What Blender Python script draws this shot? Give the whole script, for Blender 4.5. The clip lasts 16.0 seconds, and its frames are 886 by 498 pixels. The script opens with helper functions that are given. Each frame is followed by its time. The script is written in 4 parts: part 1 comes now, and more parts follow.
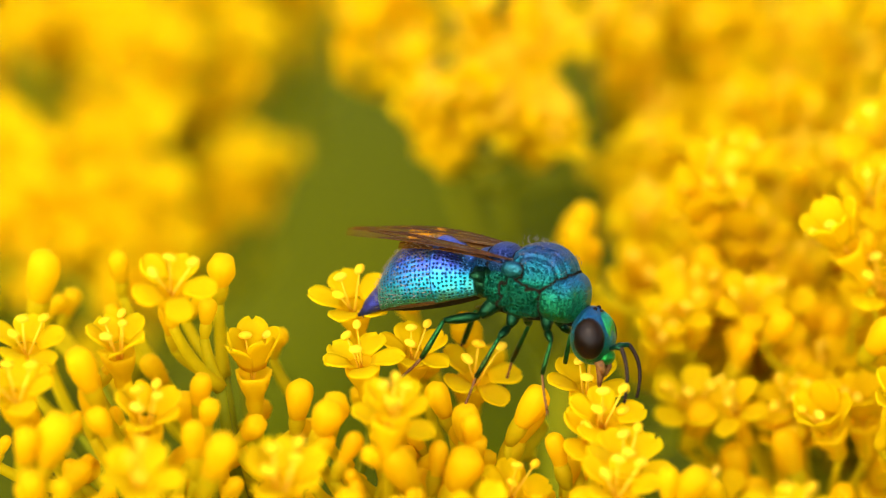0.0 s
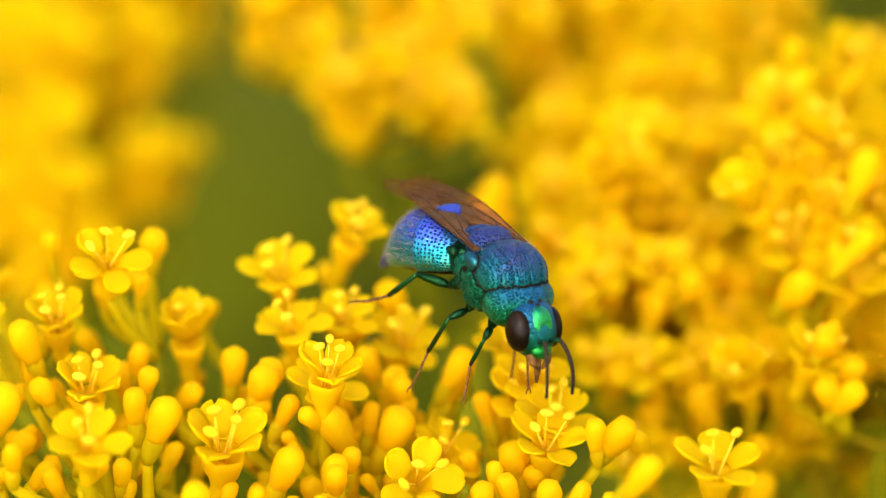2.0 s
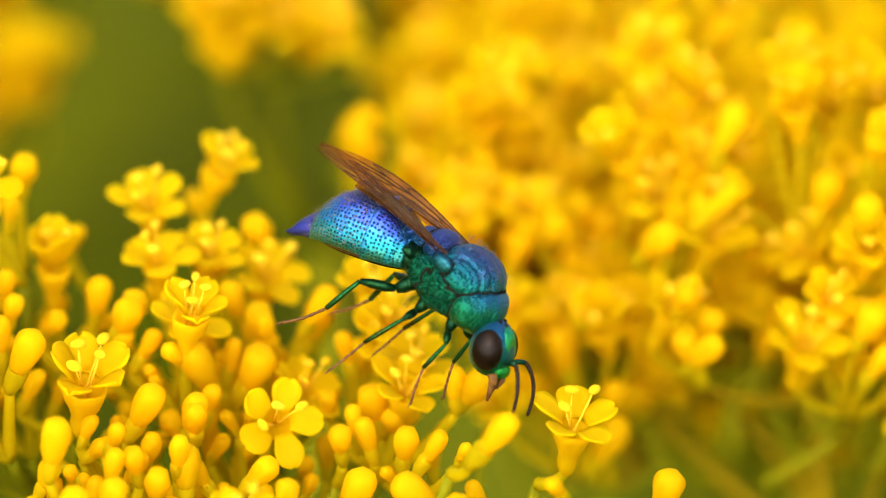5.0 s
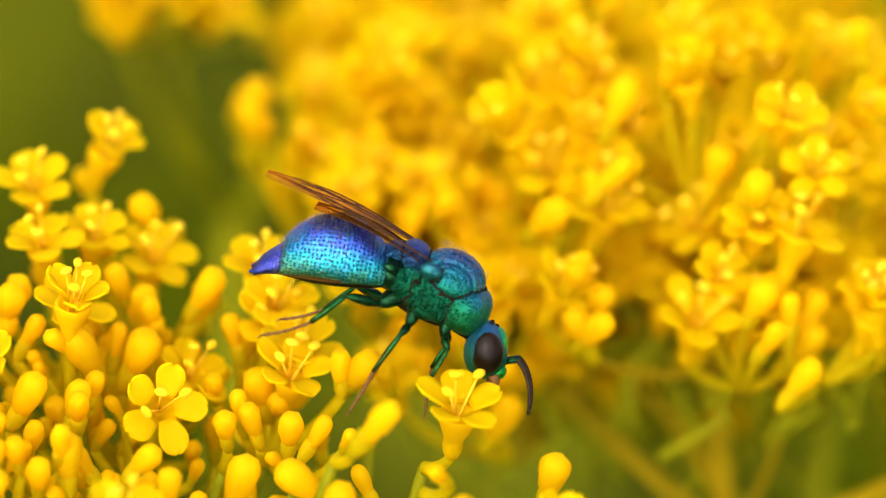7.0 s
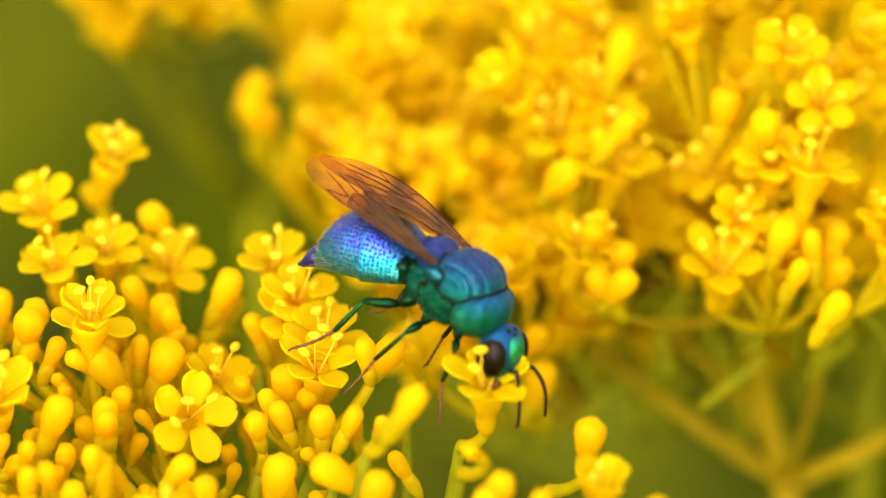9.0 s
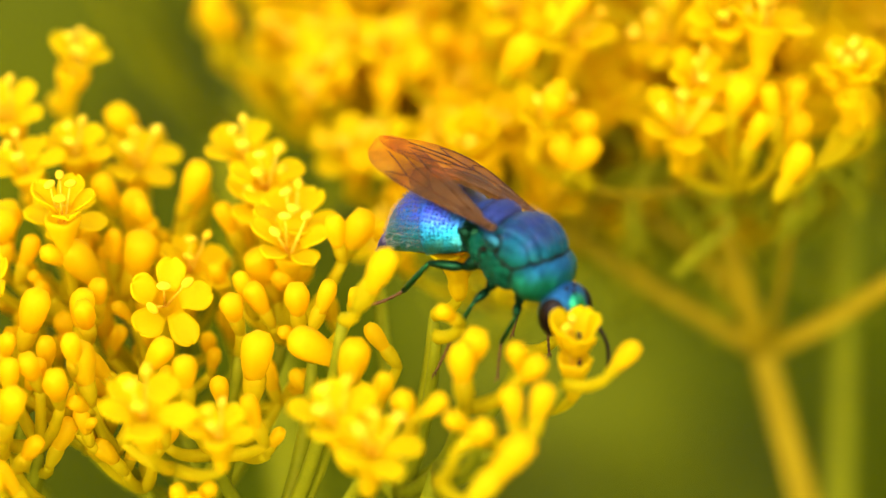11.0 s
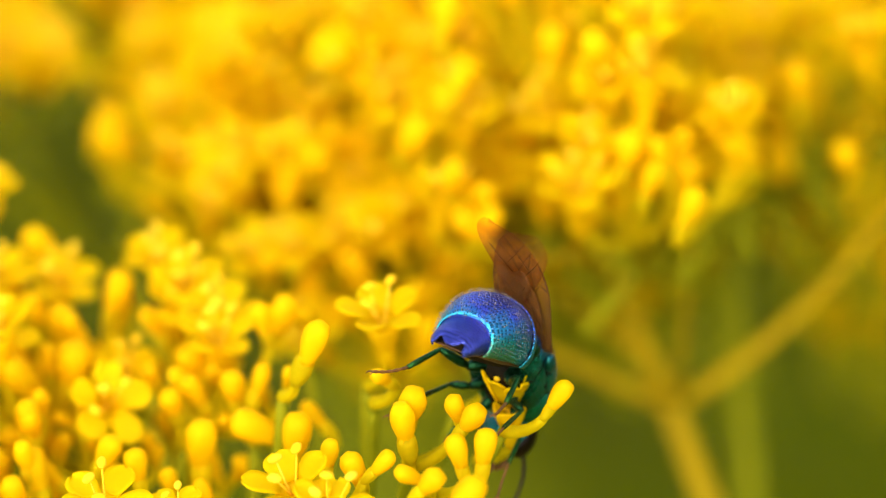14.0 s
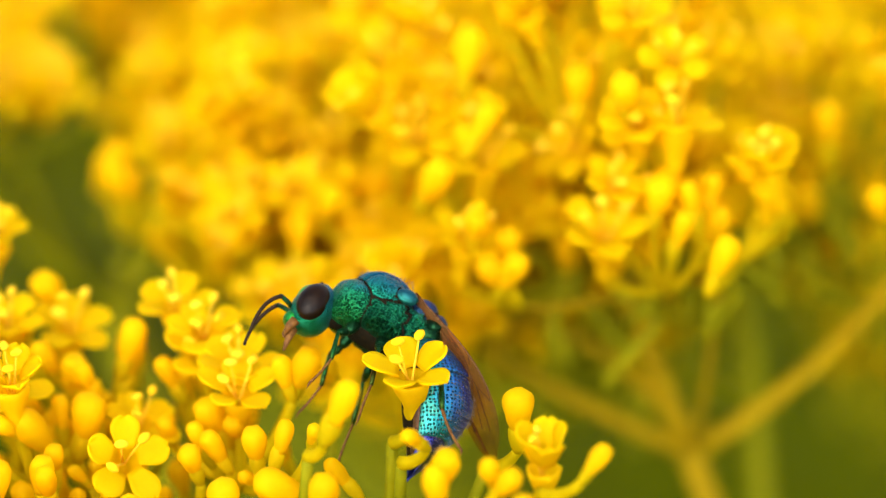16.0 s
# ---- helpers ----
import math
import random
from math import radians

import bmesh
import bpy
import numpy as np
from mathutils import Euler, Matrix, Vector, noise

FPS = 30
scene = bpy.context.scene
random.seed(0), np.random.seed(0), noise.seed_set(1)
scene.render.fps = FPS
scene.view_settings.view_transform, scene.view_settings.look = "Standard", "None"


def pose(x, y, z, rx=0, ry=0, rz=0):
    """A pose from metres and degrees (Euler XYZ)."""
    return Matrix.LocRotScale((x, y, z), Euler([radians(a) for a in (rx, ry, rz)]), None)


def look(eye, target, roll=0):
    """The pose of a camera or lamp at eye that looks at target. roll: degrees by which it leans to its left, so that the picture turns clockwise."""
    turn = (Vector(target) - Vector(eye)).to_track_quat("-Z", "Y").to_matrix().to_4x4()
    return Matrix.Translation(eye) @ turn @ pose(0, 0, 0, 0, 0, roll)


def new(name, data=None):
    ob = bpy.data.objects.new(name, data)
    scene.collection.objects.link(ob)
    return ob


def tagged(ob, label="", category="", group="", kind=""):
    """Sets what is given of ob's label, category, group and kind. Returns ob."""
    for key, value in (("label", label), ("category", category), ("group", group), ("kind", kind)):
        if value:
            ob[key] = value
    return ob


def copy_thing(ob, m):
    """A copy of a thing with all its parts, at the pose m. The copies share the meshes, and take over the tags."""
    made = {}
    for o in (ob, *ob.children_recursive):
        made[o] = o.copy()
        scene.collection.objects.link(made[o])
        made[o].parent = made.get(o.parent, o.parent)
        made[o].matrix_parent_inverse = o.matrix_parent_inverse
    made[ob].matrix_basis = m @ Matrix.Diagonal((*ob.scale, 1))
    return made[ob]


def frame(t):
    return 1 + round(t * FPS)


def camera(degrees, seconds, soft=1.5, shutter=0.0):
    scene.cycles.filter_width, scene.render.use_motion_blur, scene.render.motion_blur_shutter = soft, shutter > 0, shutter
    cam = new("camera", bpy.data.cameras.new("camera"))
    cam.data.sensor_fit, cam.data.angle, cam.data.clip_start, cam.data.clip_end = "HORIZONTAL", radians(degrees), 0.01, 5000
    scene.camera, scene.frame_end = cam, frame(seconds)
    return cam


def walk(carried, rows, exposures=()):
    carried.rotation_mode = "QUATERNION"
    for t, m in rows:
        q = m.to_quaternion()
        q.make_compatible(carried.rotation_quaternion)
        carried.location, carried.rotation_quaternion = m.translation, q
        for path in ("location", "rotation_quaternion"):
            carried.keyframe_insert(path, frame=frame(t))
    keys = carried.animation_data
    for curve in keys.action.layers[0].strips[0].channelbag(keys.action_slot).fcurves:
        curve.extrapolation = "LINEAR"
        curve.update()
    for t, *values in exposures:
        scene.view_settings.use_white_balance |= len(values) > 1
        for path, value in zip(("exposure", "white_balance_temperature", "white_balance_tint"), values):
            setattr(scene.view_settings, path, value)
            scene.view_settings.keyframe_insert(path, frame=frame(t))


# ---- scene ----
from mathutils.bvhtree import BVHTree

cam = camera(8.0, 16.0, soft=1.1)
cam.data.dof.use_dof = True
cam.data.dof.focus_distance = 0.2665
cam.data.dof.aperture_fstop = 27.0
MM = 0.001
walk(cam, [
    (0, pose(0.02707, -0.21164, 0.14311, 59.945, -3.634, 1.987)),
    (0.5, pose(0.02560, -0.21144, 0.14068, 60.200, -3.713, 1.571)),
    (1, pose(0.02780, -0.21689, 0.14472, 60.029, -3.544, 1.562)),
    (1.5, pose(0.01831, -0.22380, 0.14305, 60.951, -3.813, -0.853)),
    (2, pose(0.02155, -0.22139, 0.14349, 60.672, -3.156, -0.444)),
    (2.5, pose(0.02292, -0.21810, 0.14452, 60.394, -3.263, -0.504)),
    (3, pose(0.02454, -0.21933, 0.14292, 60.741, -3.150, -0.733)),
    (3.5, pose(0.02190, -0.21954, 0.14164, 60.680, -3.316, -1.186)),
    (3.7, pose(0.02058, -0.21863, 0.14160, 60.495, -3.326, -1.358)),
    (5.8, pose(0.02005, -0.22190, 0.15572, 57.923, -7.247, 0.232)),
    (6, pose(0.02164, -0.22260, 0.15541, 58.058, -6.829, 0.182)),
    (6.5, pose(0.02347, -0.22054, 0.15745, 57.464, -6.501, 0.075)),
    (7, pose(0.02474, -0.21532, 0.15442, 57.438, -5.605, -0.628)),
    (7.5, pose(0.02142, -0.21452, 0.15573, 57.227, -4.260, -1.984)),
    (8, pose(0.02190, -0.21819, 0.15357, 57.772, -2.401, -2.533)),
    (8.5, pose(0.02302, -0.22104, 0.15422, 57.790, -1.456, -2.943)),
    (9, pose(0.02835, -0.21300, 0.15436, 57.112, 0.353, -3.420)),
    (9.2, pose(0.02939, -0.21167, 0.15160, 57.584, 0.551, -3.543)),
    (11.3, pose(0.02957, -0.22129, 0.14822, 57.988, 4.180, -6.172)),
    (11.5, pose(0.02776, -0.22088, 0.14916, 58.169, 4.527, -6.809)),
    (12, pose(0.03196, -0.22048, 0.14484, 58.563, 6.188, -7.421)),
    (12.5, pose(0.02337, -0.22972, 0.14849, 58.953, 6.671, -9.124)),
    (13, pose(0.02279, -0.23488, 0.14947, 59.279, 7.564, -9.869)),
    (13.5, pose(0.01479, -0.23771, 0.14761, 59.988, 7.471, -11.085)),
    (14, pose(0.02121, -0.23266, 0.14693, 59.710, 8.178, -10.587)),
    (14.5, pose(0.02433, -0.23310, 0.14133, 60.403, 8.674, -10.817)),
    (15, pose(0.02393, -0.22903, 0.14336, 59.842, 8.462, -10.985)),
    (15.5, pose(0.01986, -0.22212, 0.14444, 59.292, 7.774, -11.181)),
    (16, pose(0.01718, -0.22120, 0.14770, 58.976, 7.327, -11.290)),
], exposures=[(0, 0.96), (7.5, 0.97), (8.5, 1.06), (12.5, 1.14), (14, 1.06), (16, 1.04)])

# ---- world and light: a bright overcast noon ----
world = bpy.data.worlds.new("sky")
scene.world = world
world.use_nodes = True
wn, wl = world.node_tree.nodes, world.node_tree.links
sky = wn.new("ShaderNodeTexSky")
sky.sky_type, sky.sun_disc = "NISHITA", False
sky.sun_elevation, sky.sun_rotation = radians(42), radians(203)
sky.air_density, sky.dust_density = 1.0, 3.0
wn["Background"].inputs["Strength"].default_value = 0.2
wl.new(sky.outputs["Color"], wn["Background"].inputs["Color"])
sun = new("sun", bpy.data.lights.new("sun", "SUN"))
sun.data.energy, sun.data.angle, sun.data.color = 2.25, radians(100), (1.0, 0.95, 0.86)
sun.matrix_world = look((-0.5, -1.2, 1.17), (0, 0, 0))


# ---- materials ----
def material(name):
    mat = bpy.data.materials.new(name)
    mat.use_nodes = True
    nt = mat.node_tree
    bsdf = nt.nodes["Principled BSDF"]
    return mat, nt, bsdf


def coords(nt, per_mm=1.0, space="Object"):
    """Texture coordinates in millimetres times per_mm."""
    tc = nt.nodes.new("ShaderNodeTexCoord")
    mp = nt.nodes.new("ShaderNodeMapping")
    s = 1000.0 * per_mm
    mp.inputs["Scale"].default_value = (s, s, s)
    nt.links.new(tc.outputs[space], mp.inputs["Vector"])
    return mp.outputs["Vector"]


def noise_tex(nt, vec, scale, detail=3.0, rough=0.55):
    n = nt.nodes.new("ShaderNodeTexNoise")
    n.inputs["Scale"].default_value, n.inputs["Detail"].default_value = scale, detail
    n.inputs["Roughness"].default_value = rough
    nt.links.new(vec, n.inputs["Vector"])
    return n.outputs["Fac"]


def ramp(nt, fac, stops):
    r = nt.nodes.new("ShaderNodeValToRGB")
    el = r.color_ramp.elements
    el[0].position, el[0].color = stops[0][0], (*stops[0][1], 1)
    el[1].position, el[1].color = stops[-1][0], (*stops[-1][1], 1)
    for p, c in stops[1:-1]:
        e = el.new(p)
        e.color = (*c, 1)
    nt.links.new(fac, r.inputs["Fac"])
    return r.outputs["Color"]


def math_node(nt, op, a, b):
    m = nt.nodes.new("ShaderNodeMath")
    m.operation = op
    for i, v in enumerate((a, b)):
        if isinstance(v, (int, float)):
            m.inputs[i].default_value = v
        else:
            nt.links.new(v, m.inputs[i])
    return m.outputs[0]


def mix_col(nt, fac, a, b, blend="MIX"):
    m = nt.nodes.new("ShaderNodeMix")
    m.data_type, m.blend_type = "RGBA", blend
    for sock, v in ((m.inputs[0], fac), (m.inputs[6], a), (m.inputs[7], b)):
        if isinstance(v, (int, float)):
            sock.default_value = v
        elif isinstance(v, tuple):
            sock.default_value = (*v, 1)
        else:
            nt.links.new(v, sock)
    return m.outputs[2]


def bump(nt, bsdf, height, strength, mm):
    b = nt.nodes.new("ShaderNodeBump")
    b.inputs["Strength"].default_value, b.inputs["Distance"].default_value = strength, mm * MM
    nt.links.new(height, b.inputs["Height"])
    nt.links.new(b.outputs["Normal"], bsdf.inputs["Normal"])


def plant_material(name, dark, mid, light, translucent=0.35, rough=0.55, grain=0.25):
    """Soft plant tissue: grain and blotches, some light passing through."""
    mat, nt, bsdf = material(name)
    vec = coords(nt, 1.0)
    info = nt.nodes.new("ShaderNodeObjectInfo")
    blotch = noise_tex(nt, vec, 0.9, 2.0)
    fine = noise_tex(nt, vec, 9.0, 3.0)
    f = math_node(nt, "ADD", math_node(nt, "MULTIPLY", blotch, 0.6), math_node(nt, "MULTIPLY", fine, grain))
    f = math_node(nt, "ADD", f, math_node(nt, "MULTIPLY", info.outputs["Random"], 0.3))
    col = ramp(nt, f, [(0.3, dark), (0.55, mid), (0.85, light)])
    nt.links.new(col, bsdf.inputs["Base Color"])
    bsdf.inputs["Roughness"].default_value = rough
    bsdf.inputs["Specular IOR Level"].default_value = 0.04
    bump(nt, bsdf, fine, 0.35, 0.05)
    tr = nt.nodes.new("ShaderNodeBsdfTranslucent")
    nt.links.new(col, tr.inputs["Color"])
    mx = nt.nodes.new("ShaderNodeMixShader")
    mx.inputs["Fac"].default_value = translucent
    out = nt.nodes["Material Output"]
    nt.links.new(bsdf.outputs["BSDF"], mx.inputs[1])
    nt.links.new(tr.outputs["BSDF"], mx.inputs[2])
    nt.links.new(mx.outputs["Shader"], out.inputs["Surface"])
    return mat


PETAL = plant_material("petal_yellow", (0.86, 0.614, 0.002), (0.89, 0.657, 0.002), (0.92, 0.711, 0.003), 0.70)
TUBE = plant_material("tube_yellow", (0.78, 0.530, 0.002), (0.86, 0.593, 0.002), (0.91, 0.647, 0.003), 0.62)
BUD = plant_material("bud_yellow", (0.83, 0.522, 0.002), (0.88, 0.578, 0.002), (0.92, 0.639, 0.003), 0.62)
ANTHER = plant_material("anther_yellow", (0.82, 0.46, 0.004), (0.90, 0.56, 0.01), (0.94, 0.66, 0.03), 0.35, 0.7, 0.5)
PEDICEL = plant_material("pedicel_green_yellow", (0.58, 0.46, 0.003), (0.69, 0.54, 0.003), (0.80, 0.61, 0.004), 0.62)
CALYX_SKIN = plant_material("calyx_green_yellow", (0.60, 0.48, 0.003), (0.71, 0.55, 0.003), (0.82, 0.62, 0.004), 0.62)
STALK = plant_material("stalk_olive", (0.19, 0.19, 0.003), (0.26, 0.25, 0.004), (0.34, 0.31, 0.005), 0.3)
STALK_RIPE = plant_material("stalk_ochre", (0.30, 0.20, 0.003), (0.38, 0.25, 0.004), (0.46, 0.31, 0.005), 0.3)
LEAF = plant_material("leaf_green", (0.070, 0.078, 0.002), (0.108, 0.116, 0.002), (0.155, 0.155, 0.003), 0.4)


def ground_material():
    mat, nt, bsdf = material("meadow_floor")
    vec = coords(nt, 0.001)
    big = noise_tex(nt, vec, 6.0, 4.0)
    fine = noise_tex(nt, vec, 60.0, 4.0)
    f = math_node(nt, "ADD", math_node(nt, "MULTIPLY", big, 0.6), math_node(nt, "MULTIPLY", fine, 0.4))
    col = ramp(nt, f, [(0.3, (0.06, 0.07, 0.001)), (0.5, (0.095, 0.105, 0.001)), (0.75, (0.14, 0.14, 0.002))])
    nt.links.new(col, bsdf.inputs["Base Color"])
    bsdf.inputs["Roughness"].default_value = 0.95
    bsdf.inputs["Specular IOR Level"].default_value = 0.0
    bump(nt, bsdf, fine, 0.6, 20.0)
    return mat


GROUND = ground_material()


def cuticle(name, low, mid, high, lo_mm, hi_mm, pit=8.0, rough=0.3, pit_depth=0.06, patch=0.5, tilt=0.0, wrap=False, pit_shade=0.45):
    """Pitted metallic cuticle whose colour runs from low to high up the body; the shade in its pits is painted into the
    colour.
    """
    mat, nt, bsdf = material(name)
    vec = coords(nt, 1.0)
    sep = nt.nodes.new("ShaderNodeSeparateXYZ")
    nt.links.new(vec, sep.inputs["Vector"])
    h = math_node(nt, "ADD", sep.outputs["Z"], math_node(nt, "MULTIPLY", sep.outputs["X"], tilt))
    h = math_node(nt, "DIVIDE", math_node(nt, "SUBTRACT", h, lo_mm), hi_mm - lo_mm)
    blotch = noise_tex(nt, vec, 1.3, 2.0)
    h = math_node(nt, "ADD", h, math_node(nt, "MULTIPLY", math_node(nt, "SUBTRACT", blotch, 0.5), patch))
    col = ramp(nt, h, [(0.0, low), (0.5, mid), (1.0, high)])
    around = math_node(nt, "MULTIPLY", math_node(nt, "ARCTAN2", sep.outputs["Y"], sep.outputs["Z"]), 1.75)
    flat = nt.nodes.new("ShaderNodeCombineXYZ")
    nt.links.new(sep.outputs["X"], flat.inputs["X"])
    nt.links.new(around, flat.inputs["Y"])
    vor = nt.nodes.new("ShaderNodeTexVoronoi")
    vor.voronoi_dimensions = "2D" if wrap else "3D"
    vor.inputs["Scale"].default_value, vor.inputs["Randomness"].default_value = (pit * 1.15, 0.42) if wrap else (pit * 1.7, 0.5)
    nt.links.new(flat.outputs["Vector"] if wrap else vec, vor.inputs["Vector"])
    dist = vor.outputs["Distance"]
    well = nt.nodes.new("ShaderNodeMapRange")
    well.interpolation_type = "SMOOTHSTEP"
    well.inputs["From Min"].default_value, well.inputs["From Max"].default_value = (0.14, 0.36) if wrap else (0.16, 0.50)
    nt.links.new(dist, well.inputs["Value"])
    # shade inside the pits, multiplied into the base colour
    dark = mix_col(nt, well.outputs["Result"], (0.27, 0.27, 0.27) if wrap else (pit_shade, pit_shade, pit_shade), (1.0, 1.0, 1.0))
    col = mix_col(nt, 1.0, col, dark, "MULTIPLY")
    nt.links.new(col, bsdf.inputs["Base Color"])
    bsdf.inputs["Metallic"].default_value = 1.0
    bsdf.inputs["Roughness"].default_value = rough
    fine = noise_tex(nt, vec, 30.0, 2.0)
    hh = math_node(nt, "ADD", well.outputs["Result"], math_node(nt, "MULTIPLY", fine, 0.25))
    bump(nt, bsdf, hh, 1.0, pit_depth * 1.5)
    return mat


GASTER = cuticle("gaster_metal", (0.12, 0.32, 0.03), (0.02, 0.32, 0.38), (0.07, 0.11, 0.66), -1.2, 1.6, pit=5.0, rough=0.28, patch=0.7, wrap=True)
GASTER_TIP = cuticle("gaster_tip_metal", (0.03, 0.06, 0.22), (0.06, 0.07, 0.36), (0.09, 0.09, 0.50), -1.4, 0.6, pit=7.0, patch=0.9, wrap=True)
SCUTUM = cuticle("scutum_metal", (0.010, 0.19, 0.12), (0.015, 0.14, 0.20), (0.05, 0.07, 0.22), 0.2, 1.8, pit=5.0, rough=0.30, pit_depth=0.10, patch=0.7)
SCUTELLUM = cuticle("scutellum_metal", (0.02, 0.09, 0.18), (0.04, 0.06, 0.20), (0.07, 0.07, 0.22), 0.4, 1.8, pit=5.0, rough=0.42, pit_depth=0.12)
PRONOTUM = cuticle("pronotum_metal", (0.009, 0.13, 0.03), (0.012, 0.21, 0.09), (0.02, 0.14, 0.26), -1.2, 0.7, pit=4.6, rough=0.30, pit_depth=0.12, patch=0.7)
PLEURON = cuticle("pleuron_metal", (0.004, 0.04, 0.012), (0.010, 0.16, 0.07), (0.018, 0.21, 0.18), -1.4, 1.0, pit=4.0, rough=0.30, pit_shade=0.65, pit_depth=0.2, patch=0.8)
TEGULA = cuticle("tegula_metal", (0.01, 0.11, 0.08), (0.02, 0.12, 0.14), (0.03, 0.10, 0.18), 0.2, 1.3, pit=9.0, rough=0.32, pit_depth=0.02)
HEAD = cuticle("head_metal", (0.01, 0.18, 0.07), (0.02, 0.18, 0.20), (0.03, 0.13, 0.36), -0.9, 1.3, pit=7.0, pit_depth=0.08)
FACE = cuticle("face_metal", (0.02, 0.30, 0.05), (0.05, 0.50, 0.06), (0.02, 0.28, 0.18), -1.0, 1.2, pit=9.0, rough=0.28, pit_depth=0.04)
LEG = cuticle("leg_metal", (0.008, 0.024, 0.007), (0.010, 0.05, 0.014), (0.010, 0.05, 0.02), -3.0, 0.0, pit=12.0, pit_depth=0.02, patch=1.4)
SHIN = cuticle("shin_metal", (0.04, 0.045, 0.006), (0.016, 0.10, 0.022), (0.016, 0.12, 0.035), -3.0, 0.0, pit=12.0, pit_depth=0.02, patch=1.4)


def horn(name, dark, light, rough=0.3, scale=4.0, depth=0.02, gloss=0.5):
    mat, nt, bsdf = material(name)
    vec = coords(nt, 1.0)
    f = noise_tex(nt, vec, scale, 4.0)
    nt.links.new(ramp(nt, f, [(0.35, dark), (0.7, light)]), bsdf.inputs["Base Color"])
    bsdf.inputs["Roughness"].default_value = rough
    bsdf.inputs["Specular IOR Level"].default_value = gloss
    bump(nt, bsdf, noise_tex(nt, vec, scale * 6, 2.0), 0.4, depth)
    return mat


EYE = horn("eye_brown", (0.004, 0.002, 0.001), (0.013, 0.006, 0.002), 0.28, 1.2, 0.004, 0.10)
DARK = horn("underside_dark", (0.005, 0.005, 0.003), (0.014, 0.009, 0.004), 0.6, 4.0, 0.04, 0.02)
BROWN = horn("tarsus_brown", (0.07, 0.028, 0.006), (0.17, 0.075, 0.016), 0.5, gloss=0.12)
STERNITE = horn("sternite_brown", (0.03, 0.014, 0.004), (0.09, 0.040, 0.010), 0.4, gloss=0.2)
ANTENNA = horn("antenna_brown", (0.008, 0.004, 0.002), (0.028, 0.014, 0.005), 0.55, 8.0, gloss=0.12)
VEIN = horn("vein_brown", (0.03, 0.010, 0.003), (0.07, 0.026, 0.008), 0.5, gloss=0.05)
HAIR = horn("hair_grey", (0.12, 0.10, 0.08), (0.3, 0.26, 0.2), 0.6)


def wing_material():
    """Smoky membrane, browner at the root and clearer at the tip, with fine wrinkles."""
    mat, nt, bsdf = material("wing_smoky")
    vec = coords(nt, 1.0)
    sep = nt.nodes.new("ShaderNodeSeparateXYZ")
    nt.links.new(vec, sep.inputs["Vector"])
    f = noise_tex(nt, vec, 1.1, 4.0)
    along = math_node(nt, "ADD", math_node(nt, "MULTIPLY", sep.outputs["X"], -0.12), math_node(nt, "MULTIPLY", math_node(nt, "SUBTRACT", f, 0.5), 0.5))
    col = ramp(nt, along, [(0.05, (0.70, 0.53, 0.34)), (0.55, (0.82, 0.64, 0.30)), (0.95, (1.0, 0.86, 0.42))])
    nt.links.new(ramp(nt, f, [(0.3, (0.16, 0.070, 0.020)), (0.7, (0.34, 0.17, 0.055))]), bsdf.inputs["Base Color"])
    bsdf.inputs["Roughness"].default_value = 0.32
    bsdf.inputs["Specular IOR Level"].default_value = 0.3
    bump(nt, bsdf, noise_tex(nt, vec, 5.0, 3.0), 0.5, 0.04)
    tr = nt.nodes.new("ShaderNodeBsdfTransparent")
    nt.links.new(col, tr.inputs["Color"])
    mx = nt.nodes.new("ShaderNodeMixShader")
    nt.links.new(math_node(nt, "ADD", 0.69, math_node(nt, "MULTIPLY", along, 0.28)), mx.inputs["Fac"])
    nt.links.new(bsdf.outputs["BSDF"], mx.inputs[1])
    nt.links.new(tr.outputs["BSDF"], mx.inputs[2])
    nt.links.new(mx.outputs["Shader"], nt.nodes["Material Output"].inputs["Surface"])
    return mat


WING = wing_material()


# ---- mesh helpers (all lengths in millimetres) ----
def mesh_of(name, verts, faces, mat, smooth=True):
    me = bpy.data.meshes.new(name)
    me.from_pydata([(v[0] * MM, v[1] * MM, v[2] * MM) for v in verts], [], faces)
    me.materials.append(mat)
    if smooth:
        me.polygons.foreach_set("use_smooth", [True] * len(me.polygons))
    me.update()
    return me


def part(name, me, parent, label=""):
    ob = new(name, me)
    ob.parent = parent
    return tagged(ob, label) if label else ob


def loft(rings):
    """Closed skin over rings of equal point count, capped at both ends."""
    n = len(rings[0])
    verts, faces = [], []
    for r in rings:
        verts += [tuple(p) for p in r]
    for i in range(len(rings) - 1):
        for j in range(n):
            k = (j + 1) % n
            faces.append((i * n + j, i * n + k, (i + 1) * n + k, (i + 1) * n + j))
    faces.append(tuple(range(n - 1, -1, -1)))
    faces.append(tuple((len(rings) - 1) * n + j for j in range(n)))
    return verts, faces


def tube(points, radii, n=8):
    """A round rod through points with a radius at each."""
    pts = [Vector(p) for p in points]
    rings = []
    side = None
    for i, p in enumerate(pts):
        d = (pts[min(i + 1, len(pts) - 1)] - pts[max(i - 1, 0)]).normalized()
        if side is None:
            side = d.orthogonal().normalized()
        side = (side - d * side.dot(d)).normalized()
        up = d.cross(side)
        rings.append([p + (side * math.cos(2 * math.pi * j / n) + up * math.sin(2 * math.pi * j / n)) * radii[i] for j in range(n)])
    return loft(rings)


def merge(*pieces):
    verts, faces = [], []
    for v, f in pieces:
        o = len(verts)
        verts += v
        faces += [tuple(i + o for i in q) for q in f]
    return verts, faces


